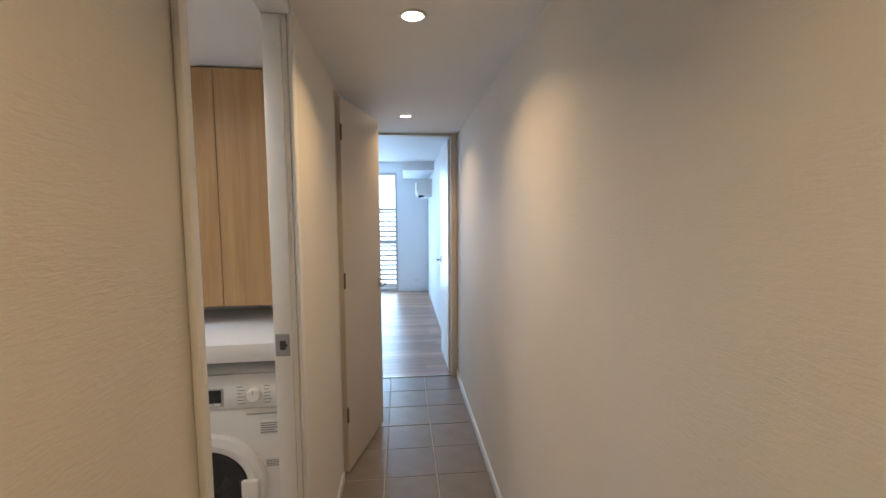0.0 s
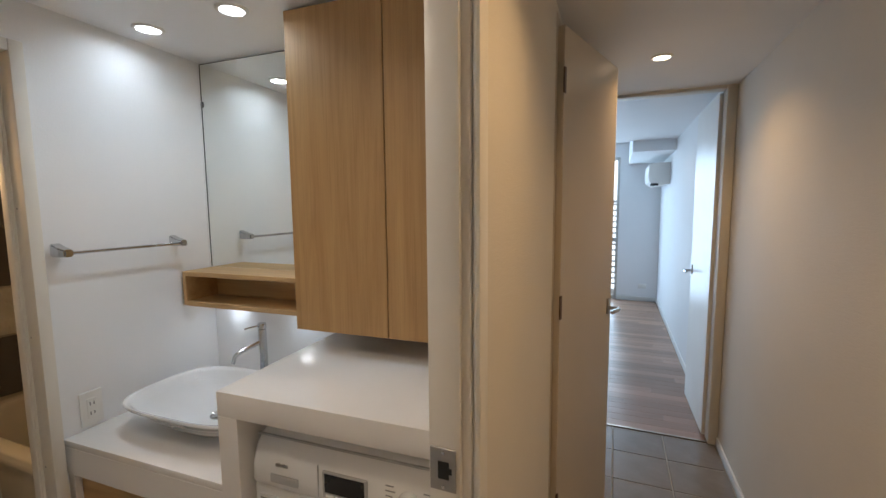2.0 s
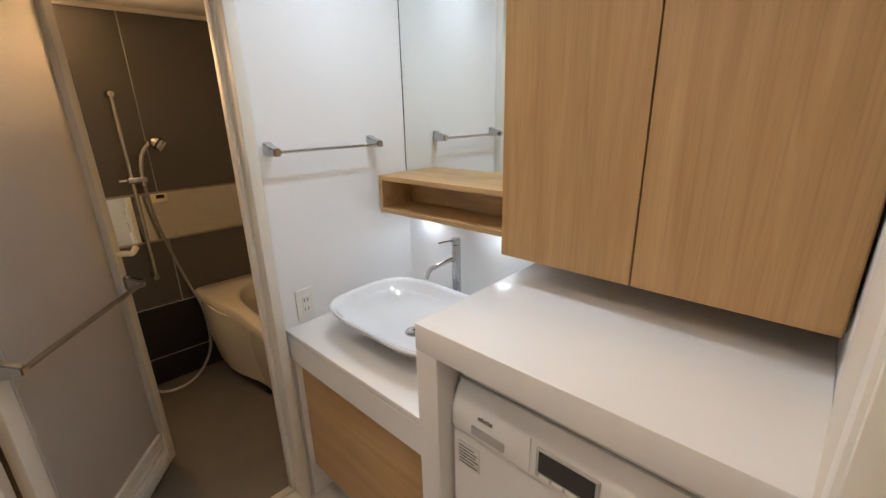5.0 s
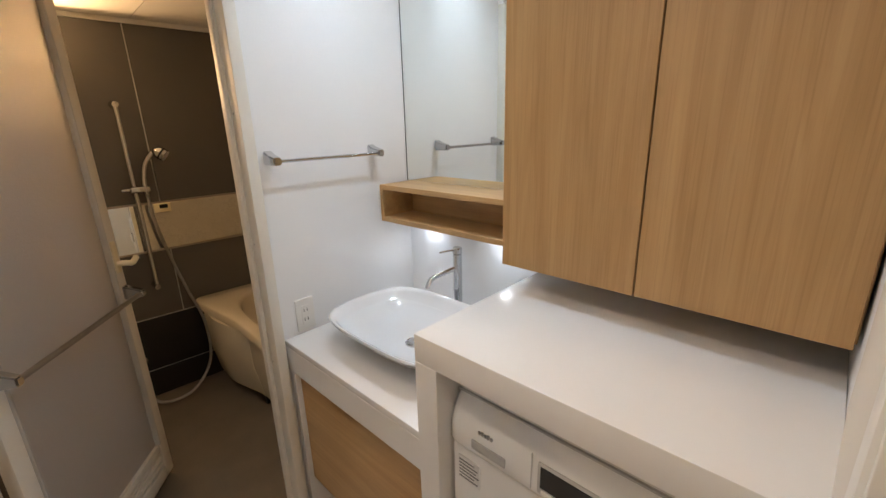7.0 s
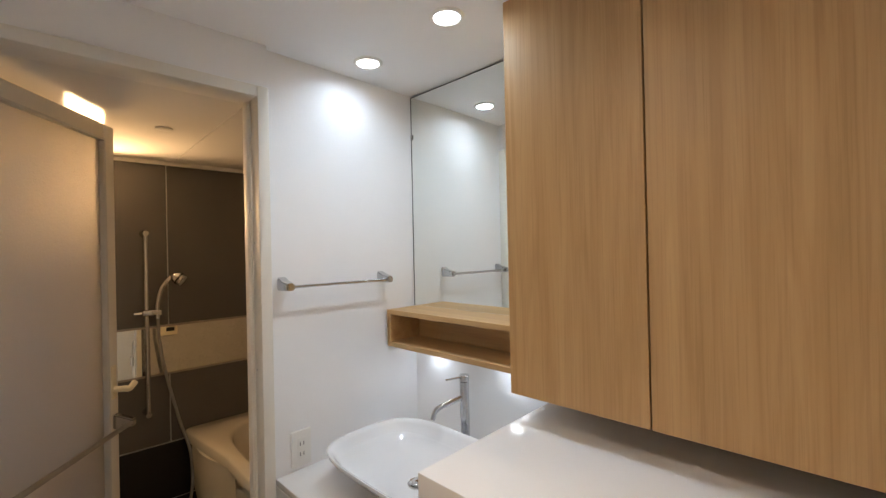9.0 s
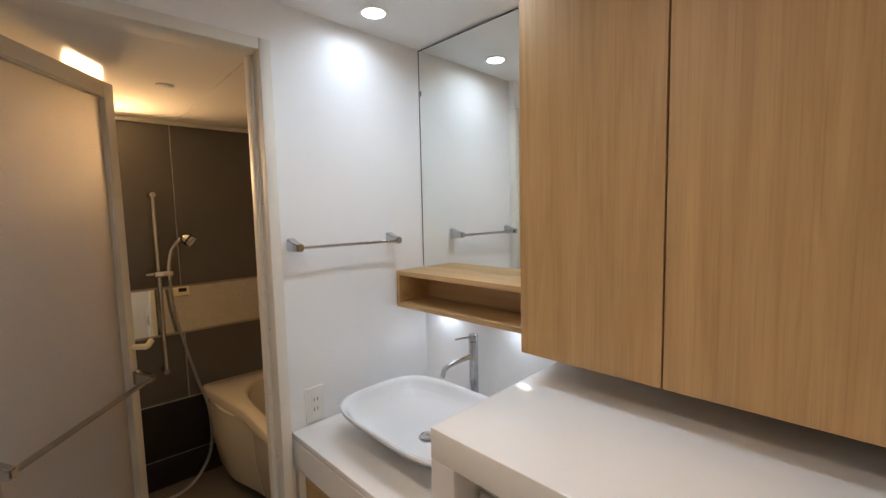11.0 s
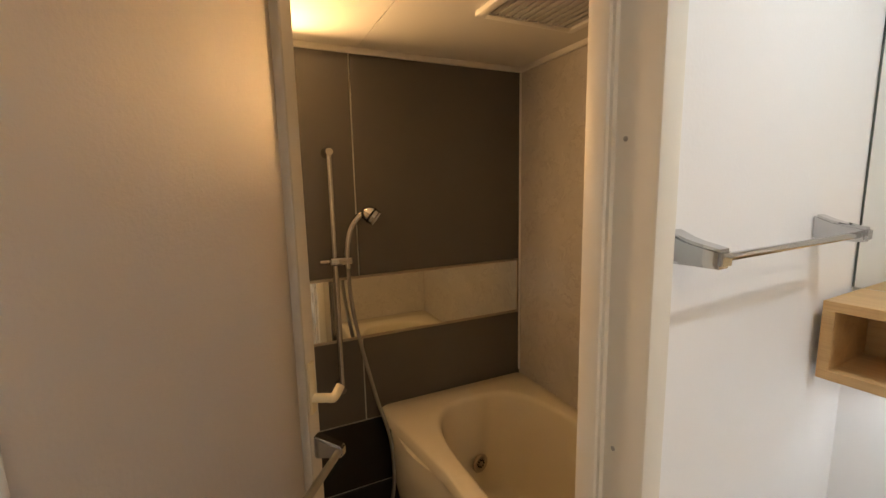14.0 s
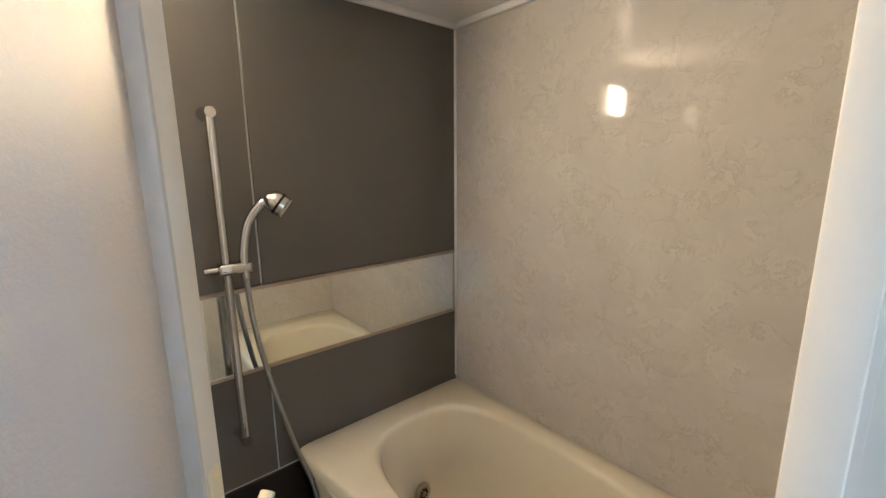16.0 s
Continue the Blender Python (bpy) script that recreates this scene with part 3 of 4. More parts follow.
# tap behind the basin
TX, TYY = -1.514, 2.098
tap = thing("basin_tap", (TX, TYY, VT), "tall slim chrome single-lever basin tap", "tap")
part("column", lathe([(0.024, 0), (0.024, 0.006), (0.0165, 0.008), (0.0165, 0.248), (0.0155, 0.252)], (TX, TYY, VT), k=28), M_CHROME, tap)
part("lever_cap", lathe([(0.0155, 0.253), (0.0175, 0.255), (0.0175, 0.274), (0.016, 0.277)], (TX, TYY, VT), k=28), M_CHROME, tap)
part("lever", tube([(TX, TYY, VT + 0.269), (TX - 0.022, TYY - 0.035, VT + 0.266), (TX - 0.036, TYY - 0.058, VT + 0.263)], 0.0035), M_CHROME, tap)
sp = bend([(TX, TYY, VT + 0.201), (TX - 0.026, TYY - 0.055, VT + 0.184), (TX - 0.045, TYY - 0.096, VT + 0.168), (TX - 0.052, TYY - 0.11, VT + 0.136)], 8)
part("spout", tube(sp, 0.0085, 16), M_CHROME, tap)

# towel bar on the white wall
def towel_bar(y0, y1, z, name, base, label):
    t = thing(name, base, label, "towel bar")
    for y, s in ((y0, 1), (y1, -1)):
        b = loft([[(WX + 0.001, y - 0.016, z - 0.014), (WX + 0.001, y + 0.016, z - 0.014), (WX + 0.001, y + 0.016, z + 0.030), (WX + 0.001, y - 0.016, z + 0.030)],
                  [(WX + 0.030, y - 0.015, z - 0.013), (WX + 0.030, y + 0.015, z - 0.013), (WX + 0.030, y + 0.015, z + 0.018), (WX + 0.030, y - 0.015, z + 0.018)],
                  [(WX + 0.070, y - 0.013, z - 0.013), (WX + 0.070, y + 0.013, z - 0.013), (WX + 0.070, y + 0.013, z + 0.010), (WX + 0.070, y - 0.013, z + 0.010)]])
        bmesh.ops.bevel(b, geom=b.edges[:], offset=0.004, segments=2, affect="EDGES")
        part("bracket", skewed(b), M_CHROME, t)
    part("rod", skewed(tube([(WX + 0.058, y0 + 0.01, z - 0.002), (WX + 0.058, y1 - 0.01, z - 0.002)], 0.0055, 14)), M_CHROME, t)


towel_bar(1.592, 1.990, 1.405, "towel_bar", (WX, 1.79, 1.405), "chrome towel bar with wedge brackets on white wall")

# power outlet
out = thing("power_outlet", (WX, 1.645, 0.80), "white plastic double power outlet on wall", "outlet")
part("cover", skewed(box(WX, WX + 0.009, 1.612, 1.682, 0.800, 0.920, 0.004, 2)), M_PLASTIC, out)
face = part("face", skewed(box(WX + 0.008, WX + 0.011, 1.632, 1.662, 0.825, 0.895, 0.001, 1)), M_PLASTIC, out)
for z in (0.843, 0.877):
    for y in (1.641, 1.653):
        part("slot", skewed(box(WX + 0.0105, WX + 0.0114, y - 0.0012, y + 0.0012, z - 0.006, z + 0.006)), M_RUBBER, face)

# light switches, seen in the mirror
for x, w in ((-1.785, 0.07), (-1.655, 0.07)):
    s = thing("light_switch", (x, WY0, 1.225), "white plastic light switch plate on white wall", "switch", group="washroom switches")
    part("plate", box(x - w / 2, x + w / 2, WY0, WY0 + 0.008, 1.225, 1.345, 0.003, 2), M_PLASTIC, s)
    for k in range(3):
        part("rocker", box(x - 0.022, x + 0.022, WY0 + 0.007, WY0 + 0.012, 1.242 + k * 0.030, 1.268 + k * 0.030, 0.002, 1), M_PLASTIC, s)

# ceiling vent disc, seen in the mirror
v = thing("ceiling_vent", (-1.65, 1.14, WASH_Z), "round white ceiling air vent", "vent")
part("rim", lathe([(0.03, -0.004), (0.055, -0.012), (0.075, -0.008), (0.078, 0.0)], (-1.65, 1.14, WASH_Z), k=32), M_PLASTIC, v)
part("disc", lathe([(0.002, -0.022), (0.045, -0.020), (0.048, -0.016), (0.02, -0.006)], (-1.65, 1.14, WASH_Z), k=32), M_PLASTIC, v)

# ---------------------------------------------------------------- washing machine
WA0, WA1, WF, WB = -1.086, -0.501, 1.588, 2.13
WZ0, WZ1, WZP = FW, 0.945, 0.800
WXC = (WA0 + WA1) / 2
wm = thing("washing_machine", (WXC, 1.9, FW), "white front-loading washing machine under the counter", "washing machine")
part("body", box(WA0, WA1, WF + 0.004, WB, FW + 0.012, WZP - 0.001, 0.012, 3), M_WASHER, wm)
prof = [(WF + 0.0, WZP), (WF - 0.006, WZP + 0.012), (WF - 0.004, WZP + 0.06), (WF + 0.012, WZP + 0.105), (WF + 0.032, WZP + 0.130), (WF + 0.07, WZ1), (WB, WZ1), (WB, WZP)]
pyc, pzc = WB - 0.2, WZP
ends = []
for x, s in ((WA0, 0.040), (WA0 + 0.003, 0.022), (WA0 + 0.010, 0.008), (WA0 + 0.022, 0.0), (WA1 - 0.022, 0.0), (WA1 - 0.010, 0.008), (WA1 - 0.003, 0.022), (WA1, 0.040)):
    ends.append([(x, y + (pyc - y) * s * (1.0 if y < pyc else 0.0), z - (z - pzc) * s * 4) for y, z in prof])
part("control_panel", loft(ends), M_WASHER, wm, smooth=40)
part("seam", box(WA0 + 0.006, WA1 - 0.006, WF + 0.024, WF + 0.03, WZP + 0.124, WZP + 0.1285), M_GREYPL, wm)
FYP = WF - 0.0075
disp = part("display", box(WXC - 0.060, WXC + 0.068, FYP - 0.001, FYP + 0.006, WZP + 0.014, WZP + 0.085, 0.002, 1), M_GREYPL, wm, "grey bezel round a dark display")
part("screen", box(WXC - 0.053, WXC + 0.061, FYP - 0.0022, FYP, WZP + 0.030, WZP + 0.080, 0.001, 1), M_DISPLAY, disp)
for k in range(4):
    part("button", box(WXC - 0.050 + k * 0.028, WXC - 0.027 + k * 0.028, FYP - 0.003, FYP, WZP + 0.018, WZP + 0.026, 0.001, 1), M_PLASTIC, disp)
dial = part("dial", lathe([(0.028, 0), (0.028, 0.004), (0.025, 0.018), (0.022, 0.021), (0.002, 0.021)], (WXC + 0.178, FYP + 0.004, WZP + 0.054), Euler((radians(90), 0, 0)).to_matrix(), 36), M_WASHER, wm)
part("pointer", box(WXC + 0.1768, WXC + 0.1792, FYP - 0.018, FYP - 0.0165, WZP + 0.060, WZP + 0.076), M_INK, dial)
for k in range(6):
    for x0, w in ((WXC + 0.117, (0.028, 0.022, 0.026, 0.018, 0.026, 0.022)[k]), (WXC + 0.215, (0.022, 0.028, 0.020, 0.026, 0.018, 0.024)[k])):
        part("mark", box(x0, x0 + w, FYP + 0.001, FYP + 0.002, WZP + 0.020 + 0.013 * k, WZP + 0.0225 + 0.013 * k), M_INK, wm, "grey printed mark")
part("badge", boxes(*[(WXC - 0.205 + 0.008 * k, WXC - 0.2 + 0.008 * k, FYP - 0.0005, FYP + 0.003, WZP + 0.066, WZP + 0.073 + 0.002 * (k % 2)) for k in range(5)]), M_STEEL, wm, "small grey maker's badge")
part("drawer_grip", box(WXC - 0.225, WXC - 0.135, FYP - 0.0005, FYP + 0.006, WZP + 0.018, WZP + 0.042, 0.003, 2), M_GREYPL, wm, "recessed grey detergent drawer grip")
part("drawer_line", box(WXC - 0.075, WXC - 0.073, FYP + 0.001, FYP + 0.004, WZP + 0.012, WZP + 0.095), M_GREYPL, wm)
PC = (WXC, WF + 0.004, 0.495)
T90 = Euler((radians(90), 0, 0)).to_matrix()
port = part("porthole", lathe([(0.155, -0.002), (0.213, -0.002), (0.216, 0.012), (0.208, 0.028), (0.180, 0.036), (0.152, 0.026), (0.140, 0.008), (0.150, -0.002)], PC, T90, 64), M_WASHER, wm, "white porthole ring with a dark glass bowl")
part("glass", lathe([(0.146, 0.006), (0.138, 0.014), (0.10, 0.004), (0.03, -0.001), (0.146, 0.004)], PC, T90, 48), M_DISPLAY, port, "dark convex porthole glass")
part("latch", box(WXC + 0.125, WXC + 0.192, PC[1] - 0.045, PC[1] - 0.024, 0.43, 0.53, 0.010, 3), M_WASHER, port)


def sticker(x0, x1, z0, z1, lines, name="sticker"):
    s = part(name, box(x0, x1, WF + 0.0015, WF + 0.0042, z0, z1), M_STICKER, wm, "printed paper sticker with fine text")
    b = bmesh.new()
    h = (z1 - z0) / (lines + 1)
    for k in range(lines):
        box(x0 + 0.003, x1 - 0.003 - (x1 - x0) * (0.05, 0.2, 0.0, 0.12)[k % 4], WF + 0.0008, WF + 0.0018, z0 + h * (k + 0.6), z0 + h * (k + 0.6) + h * 0.42, bm=b)
    part("print", b, M_INK, s)


sticker(WA0 + 0.022, WA0 + 0.085, 0.705, 0.770, 6)
sticker(WA1 - 0.100, WA1 - 0.028, 0.690, 0.745, 5)
sticker(WA1 - 0.150, WA1 - 0.020, 0.768, 0.782, 1)
sticker(WA1 - 0.085, WA1 - 0.022, 0.555, 0.590, 4)
for x in (WA0 + 0.05, WA1 - 0.05):
    for y in (WF + 0.06, WB - 0.06):
        part("foot", lathe([(0.02, 0), (0.022, 0.004), (0.016, 0.016)], (x, y, FW), k=16), M_RUBBER, wm)

for ob in (cab, shelf, mir, ctr, van, basin, tap, wm):
    ob.matrix_basis = SKEW @ ob.matrix_basis

# ---------------------------------------------------------------- bathroom things
# door, hinged on the frame and swung into the bathroom
HX, HY = -1.905, 0.838
DL = 0.632
ang = math.degrees(math.atan2(1.205 - HY, -2.420 - HX))
bd = thing("bathroom_door", (HX, HY, FW + 0.03), "frosted bathroom door in a cream frame standing open", "door", rz=ang, local=True)
DH = 1.985 - FW - 0.03
S = 0.052
for nm, d in (("stile", (0.0, S, -0.018, 0.018, 0, DH)), ("stile", (DL - S, DL, -0.018, 0.018, 0, DH)), ("top_rail", (S, DL - S, -0.018, 0.018, DH - S, DH)), ("bottom_rail", (S, DL - S, -0.018, 0.018, 0.0, 0.055)), ("middle_rail", (S, DL - S, -0.016, 0.016, 0.135, 0.165))):
    part(nm, box(*d, 0.005, 2), M_TRIM, bd)
part("bead", boxes((S, S + 0.008, -0.0225, 0.0, 0.165, DH - S), (DL - S - 0.008, DL - S, -0.0225, 0.0, 0.165, DH - S), (S + 0.008, DL - S - 0.008, -0.0225, 0.0, DH - S - 0.008, DH - S), bev=0.002), M_ALU, bd, "grey glazing bead")
part("panel", box(S - 0.004, DL - S + 0.004, -0.003, 0.003, 0.160, DH - S + 0.004), M_FROST, bd, "pebbled frosted acrylic sheet")
for k in range(3):
    part("vent_slat", box(S, DL - S, -0.012, 0.010, 0.060 + k * 0.026, 0.078 + k * 0.026, 0.003, 1), M_TRIM, bd)
# the washroom side faces away from the swing
SD = 1 if math.cos(radians(ang)) < 0 else -1
SIDE = -1.0
zb = 0.912 - FW - 0.03
bar = part("towel_rod", tube([(0.035, SIDE * 0.075, zb), (DL - 0.03, SIDE * 0.075, zb)], 0.0085, 16), M_STEEL, bd, "brushed steel towel rod")
for x in (0.025, DL - 0.025):
    b = loft([[(x - 0.014, SIDE * 0.018, zb - 0.02), (x + 0.014, SIDE * 0.018, zb - 0.02), (x + 0.014, SIDE * 0.018, zb + 0.035), (x - 0.014, SIDE * 0.018, zb + 0.035)],
              [(x - 0.012, SIDE * 0.085, zb - 0.013), (x + 0.012, SIDE * 0.085, zb - 0.013), (x + 0.012, SIDE * 0.085, zb + 0.012), (x - 0.012, SIDE * 0.085, zb + 0.012)]])
    bmesh.ops.bevel(b, geom=b.edges[:], offset=0.004, segments=2, affect="EDGES")
    part("bracket", b, M_CHROME, bd)
zh = 1.035 - FW - 0.03
handle = part("handle", tube(bend([(DL - 0.03, SIDE * 0.02, zh), (DL - 0.02, SIDE * 0.05, zh - 0.002), (DL - 0.012, SIDE * 0.062, zh - 0.004), (DL + 0.012, SIDE * 0.068, zh + 0.012)], 6), 0.0105, 12), M_IVORY, bd, "ivory plastic pull handle")
part("backplate", box(DL - 0.042, DL - 0.018, SIDE * 0.024, SIDE * 0.017, zh - 0.035, zh + 0.085, 0.003, 2), M_IVORY, handle)

# bathtub
TZ, TF = 0.568, 1.562
tub = thing("bathtub", (-2.55, 1.95, FW), "cream acrylic bathtub with a rounded basin", "bathtub")


def tub_ring(z, inset, power, k=96):
    """Rim outline: straight against the walls, its front edge drawn gently out past the corner."""
    cx, cy, a, c = (BX0 + BX1 - 0.03) / 2, (TF + BY1) / 2, (BX1 - 0.03 - BX0) / 2 - 0.001 - inset, (BY1 - TF) / 2 - 0.001 - inset
    out = []
    for x, y, zz in ring(cx, cy, z, a, c, power, k):
        u = min(1.0, max(0.0, (x + 2.86) / 0.36))
        out.append((x, y + (0.078 * u * u * (3 - 2 * u) if y < cy else 0.0), zz))
    return out


def basin_ring(z, a, c, power, dx=0.0, k=96):
    return ring(-2.535 + dx, 1.955, z, a, c, power, k)


rim = [tub_ring(TZ - 0.055, 0.012, 40), tub_ring(TZ - 0.05, 0.0, 40), tub_ring(TZ - 0.008, 0.0, 40), tub_ring(TZ, 0.008, 40), basin_ring(TZ + 0.001, 0.475, 0.270, 3.2), basin_ring(TZ - 0.003, 0.465, 0.261, 3.1), basin_ring(TZ - 0.02, 0.457, 0.253, 3.0), basin_ring(TZ - 0.20, 0.435, 0.236, 2.9), basin_ring(TZ - 0.40, 0.405, 0.215, 2.8), basin_ring(TZ - 0.445, 0.37, 0.19, 2.6), basin_ring(TZ - 0.455, 0.2, 0.1, 2.2)]
part("shell", loft(rim, cap0=False), M_TUB, tub, smooth=50)
part("seat_step", loft([ring(-2.30, 1.97, TZ - 0.44, 0.24, 0.19, 3.0), ring(-2.30, 1.97, TZ - 0.27, 0.22, 0.18, 3.0), ring(-2.30, 1.97, TZ - 0.25, 0.205, 0.165, 2.8), ring(-2.30, 1.97, TZ - 0.247, 0.1, 0.08, 2.4)]), M_TUB, tub, smooth=50)
for x0, x1 in ((BX0 + 0.10, -2.545), (-2.539, BX1 - 0.033)):
    cuts = []
    for k in range(9):
        x = x0 + (x1 - x0) * k / 8
        u = min(1.0, max(0.0, (x + 2.86) / 0.36))
        s = TF + 0.016 + 0.078 * u * u * (3 - 2 * u)
        cuts.append([(x, s + d, z) for d, z in ((0.0, TZ - 0.052), (-0.004, TZ - 0.12), (0.0, 0.32), (0.035, 0.13), (0.05, 0.13), (0.05, TZ - 0.052))])
    part("apron", loft(cuts), M_TUB, tub, "cream front apron panel", smooth=40)
for x in (BX0 + 0.15, -2.62, -2.10):
    part("foot", box(x, x + 0.04, 1.70, 1.74, FW, 0.16, 0.003, 1), M_RUBBER, tub, "dark adjustable foot")
jet = part("jet", lathe([(0.040, -0.002), (0.041, 0.004), (0.034, 0.010), (0.022, 0.007), (0.020, 0.001)], (-2.935, 1.95, 0.285), Euler((0, radians(86), radians(10))).to_matrix(), 36), M_BRASSY, tub, "round metal water inlet")
part("jet_hub", lathe([(0.010, 0.0), (0.010, 0.010), (0.005, 0.012)], (-2.935, 1.95, 0.285), Euler((0, radians(86), radians(10))).to_matrix(), 20), M_BRASSY, jet)
for k in range(8):
    u = k * math.pi / 4
    part("jet_vane", lathe([(0.003, 0.0), (0.003, 0.0095), (0.001, 0.0105)], (-2.934, 1.95 + 0.016 * math.cos(u), 0.285 + 0.016 * math.sin(u)), Euler((0, radians(86), radians(10))).to_matrix(), 8), M_RUBBER, jet)

# wide low mirror on the dark wall
MY0, MZ0, MZ1 = 0.90, 0.881, 1.145
bm_ = thing("wall_mirror", (BX0, 1.6, MZ0), "long low bathroom mirror in a thin metal frame", "mirror")
part("glass", box(BX0 + 0.001, BX0 + 0.006, MY0 + 0.008, BY1 - 0.024, MZ0 + 0.008, MZ1 - 0.008), M_MIRROR, bm_)
part("frame", boxes((BX0, BX0 + 0.010, MY0, BY1 - 0.016, MZ1 - 0.010, MZ1), (BX0, BX0 + 0.010, MY0, BY1 - 0.016, MZ0, MZ0 + 0.010), (BX0, BX0 + 0.010, MY0, MY0 + 0.008, MZ0 + 0.010, MZ1 - 0.010), (BX0, BX0 + 0.010, BY1 - 0.024, BY1 - 0.016, MZ0 + 0.010, MZ1 - 0.010)), M_BRASSY, bm_, "thin dull metal frame")

# shower rail with slider, hand shower and hose
RYY, RX = 1.397, BX0 + 0.060
rail = thing("shower_rail", (BX0, RYY, 0.70), "chrome shower rail with hand shower and grey hose", "shower")
part("rod", tube([(RX, RYY, 0.690), (RX, RYY, 1.640)], 0.0115, 20), M_CHROME, rail)
for z in (0.705, 1.628):
    part("wall_mount", tube([(BX0 + 0.001, RYY, z), (BX0 + 0.02, RYY, z), (RX + 0.014, RYY, z)], [0.019, 0.013, 0.0135], 18), M_CHROME, rail)
SLZ = 1.222
slider = part("slider", box(RX - 0.020, RX + 0.022, RYY - 0.022, RYY + 0.065, SLZ - 0.016, SLZ + 0.016, 0.009, 3), M_CHROME, rail)
part("knob", tube([(RX, RYY - 0.022, SLZ), (RX, RYY - 0.055, SLZ)], 0.010, 16), M_CHROME, slider)
hx = RX + 0.01
part("hand_shower", tube(bend([(hx, RYY + 0.045, SLZ - 0.03), (hx, RYY + 0.045, SLZ + 0.04), (hx + 0.005, RYY + 0.062, SLZ + 0.12), (hx + 0.02, RYY + 0.092, SLZ + 0.168), (hx + 0.03, RYY + 0.114, SLZ + 0.182)], 8), 0.0125, 16), M_CHROME, rail, "curved chrome hand shower")
hd = part("shower_head", lathe([(0.012, -0.03), (0.028, -0.014), (0.031, 0.0), (0.031, 0.026), (0.028, 0.030), (0.004, 0.031)], (hx + 0.040, RYY + 0.128, SLZ + 0.176), Vector((0.35, 0.72, -0.6)).to_track_quat("Z", "Y").to_matrix(), 28), M_CHROME, rail, "round chrome shower head")
part("ring", lathe([(0.0300, 0.006), (0.0320, 0.006), (0.0320, 0.013), (0.0300, 0.013)], (hx + 0.040, RYY + 0.128, SLZ + 0.176), Vector((0.35, 0.72, -0.6)).to_track_quat("Z", "Y").to_matrix(), 28), M_DISPLAY, hd, "dark band round the head")
part("spray_plate", lathe([(0.0265, 0.0295), (0.0265, 0.0325), (0.002, 0.0335)], (hx + 0.040, RYY + 0.128, SLZ + 0.176), Vector((0.35, 0.72, -0.6)).to_track_quat("Z", "Y").to_matrix(), 24), M_GREYPL, hd, "grey spray plate")
hose = bend([(hx, RYY + 0.045, SLZ - 0.03), (hx + 0.004, RYY + 0.05, SLZ - 0.15), (hx + 0.01, RYY + 0.075, 0.90), (hx + 0.03, RYY + 0.125, 0.66), (hx + 0.06, RYY + 0.17, 0.46), (hx + 0.10, RYY + 0.15, 0.24), (hx + 0.13, RYY + 0.03, 0.11), (hx + 0.10, RYY - 0.12, 0.10), (hx + 0.03, RYY - 0.18, 0.22), (hx, RYY - 0.19, 0.285)], 10)
part("hose", tube(hose, 0.0075, 12), M_STEEL, rail, "grey ribbed metal hose")
mx_ = thing("mixer_tap", (BX0, 1.20, 0.29), "chrome thermostatic mixer tap on black panel", "tap")
part("body", tube([(BX0 + 0.055, 1.02, 0.31), (BX0 + 0.055, 1.235, 0.31)], 0.021, 20), M_CHROME, mx_)
part("wall_union", tube([(BX0 + 0.002, 1.12, 0.31), (BX0 + 0.055, 1.12, 0.31)], 0.018, 16), M_CHROME, mx_)
part("knob", tube([(BX0 + 0.055, 1.237, 0.31), (BX0 + 0.055, 1.275, 0.31)], [0.023, 0.020], 20), M_CHROME, mx_)
part("spout", tube(bend([(BX0 + 0.055, 1.205, 0.30), (BX0 + 0.09, 1.21, 0.275), (BX0 + 0.15, 1.23, 0.265)], 6), 0.011, 14), M_CHROME, mx_)

# control pad
EXF = BX1 - 0.03
cp = thing("bath_controller", (EXF, 1.71, 0.90), "ivory bath remote control with dark display on wall", "control panel")
part("case", box(EXF - 0.016, EXF, 1.655, 1.765, 0.895, 0.965, 0.003, 2), M_IVORY, cp)
part("screen", box(EXF - 0.0172, EXF - 0.0155, 1.690, 1.745, 0.925, 0.955), M_DISPLAY, cp, "dark display")

# wall lamp on the dark wall, by the ceiling
wl = thing("wall_lamp", (BX0, 1.17, 1.75), "square bathroom wall lamp glowing warm", "lamp")
part("base", box(BX0, BX0 + 0.02, 1.08, 1.26, 1.745, 1.915, 0.004, 2), M_PLASTIC, wl)
part("glass", box(BX0 + 0.021, BX0 + 0.075, 1.09, 1.25, 1.755, 1.905, 0.009, 2), M_GLOW_BATH, wl, "glowing frosted glass")

# ceiling ventilator
cv = thing("ceiling_ventilator", (-2.40, 1.95, BATH_Z), "square bathroom ceiling ventilator with grille", "ventilator")
part("frame", boxes((-2.65, -2.25, 1.78, 1.81, BATH_Z - 0.018, BATH_Z), (-2.65, -2.25, 2.13, 2.16, BATH_Z - 0.018, BATH_Z), (-2.65, -2.62, 1.81, 2.13, BATH_Z - 0.018, BATH_Z), (-2.28, -2.25, 1.81, 2.13, BATH_Z - 0.018, BATH_Z), bev=0.004), M_PLASTIC, cv)
for k in range(12):
    part("slat", box(-2.62, -2.28, 1.816 + k * 0.026, 1.833 + k * 0.026, BATH_Z - 0.014, BATH_Z - 0.006), M_GREYPL, cv)
part("backing", box(-2.62, -2.28, 1.81, 2.13, BATH_Z - 0.004, BATH_Z - 0.001), M_RUBBER, cv)
sm = thing("ceiling_hatch", (-2.43, 1.38, BATH_Z), "small round cap on bathroom ceiling", "ceiling fitting")
part("cap", lathe([(0.030, 0.0), (0.030, -0.004), (0.024, -0.006), (0.002, -0.006)], (-2.43, 1.38, BATH_Z), k=24), M_PLASTIC, sm)

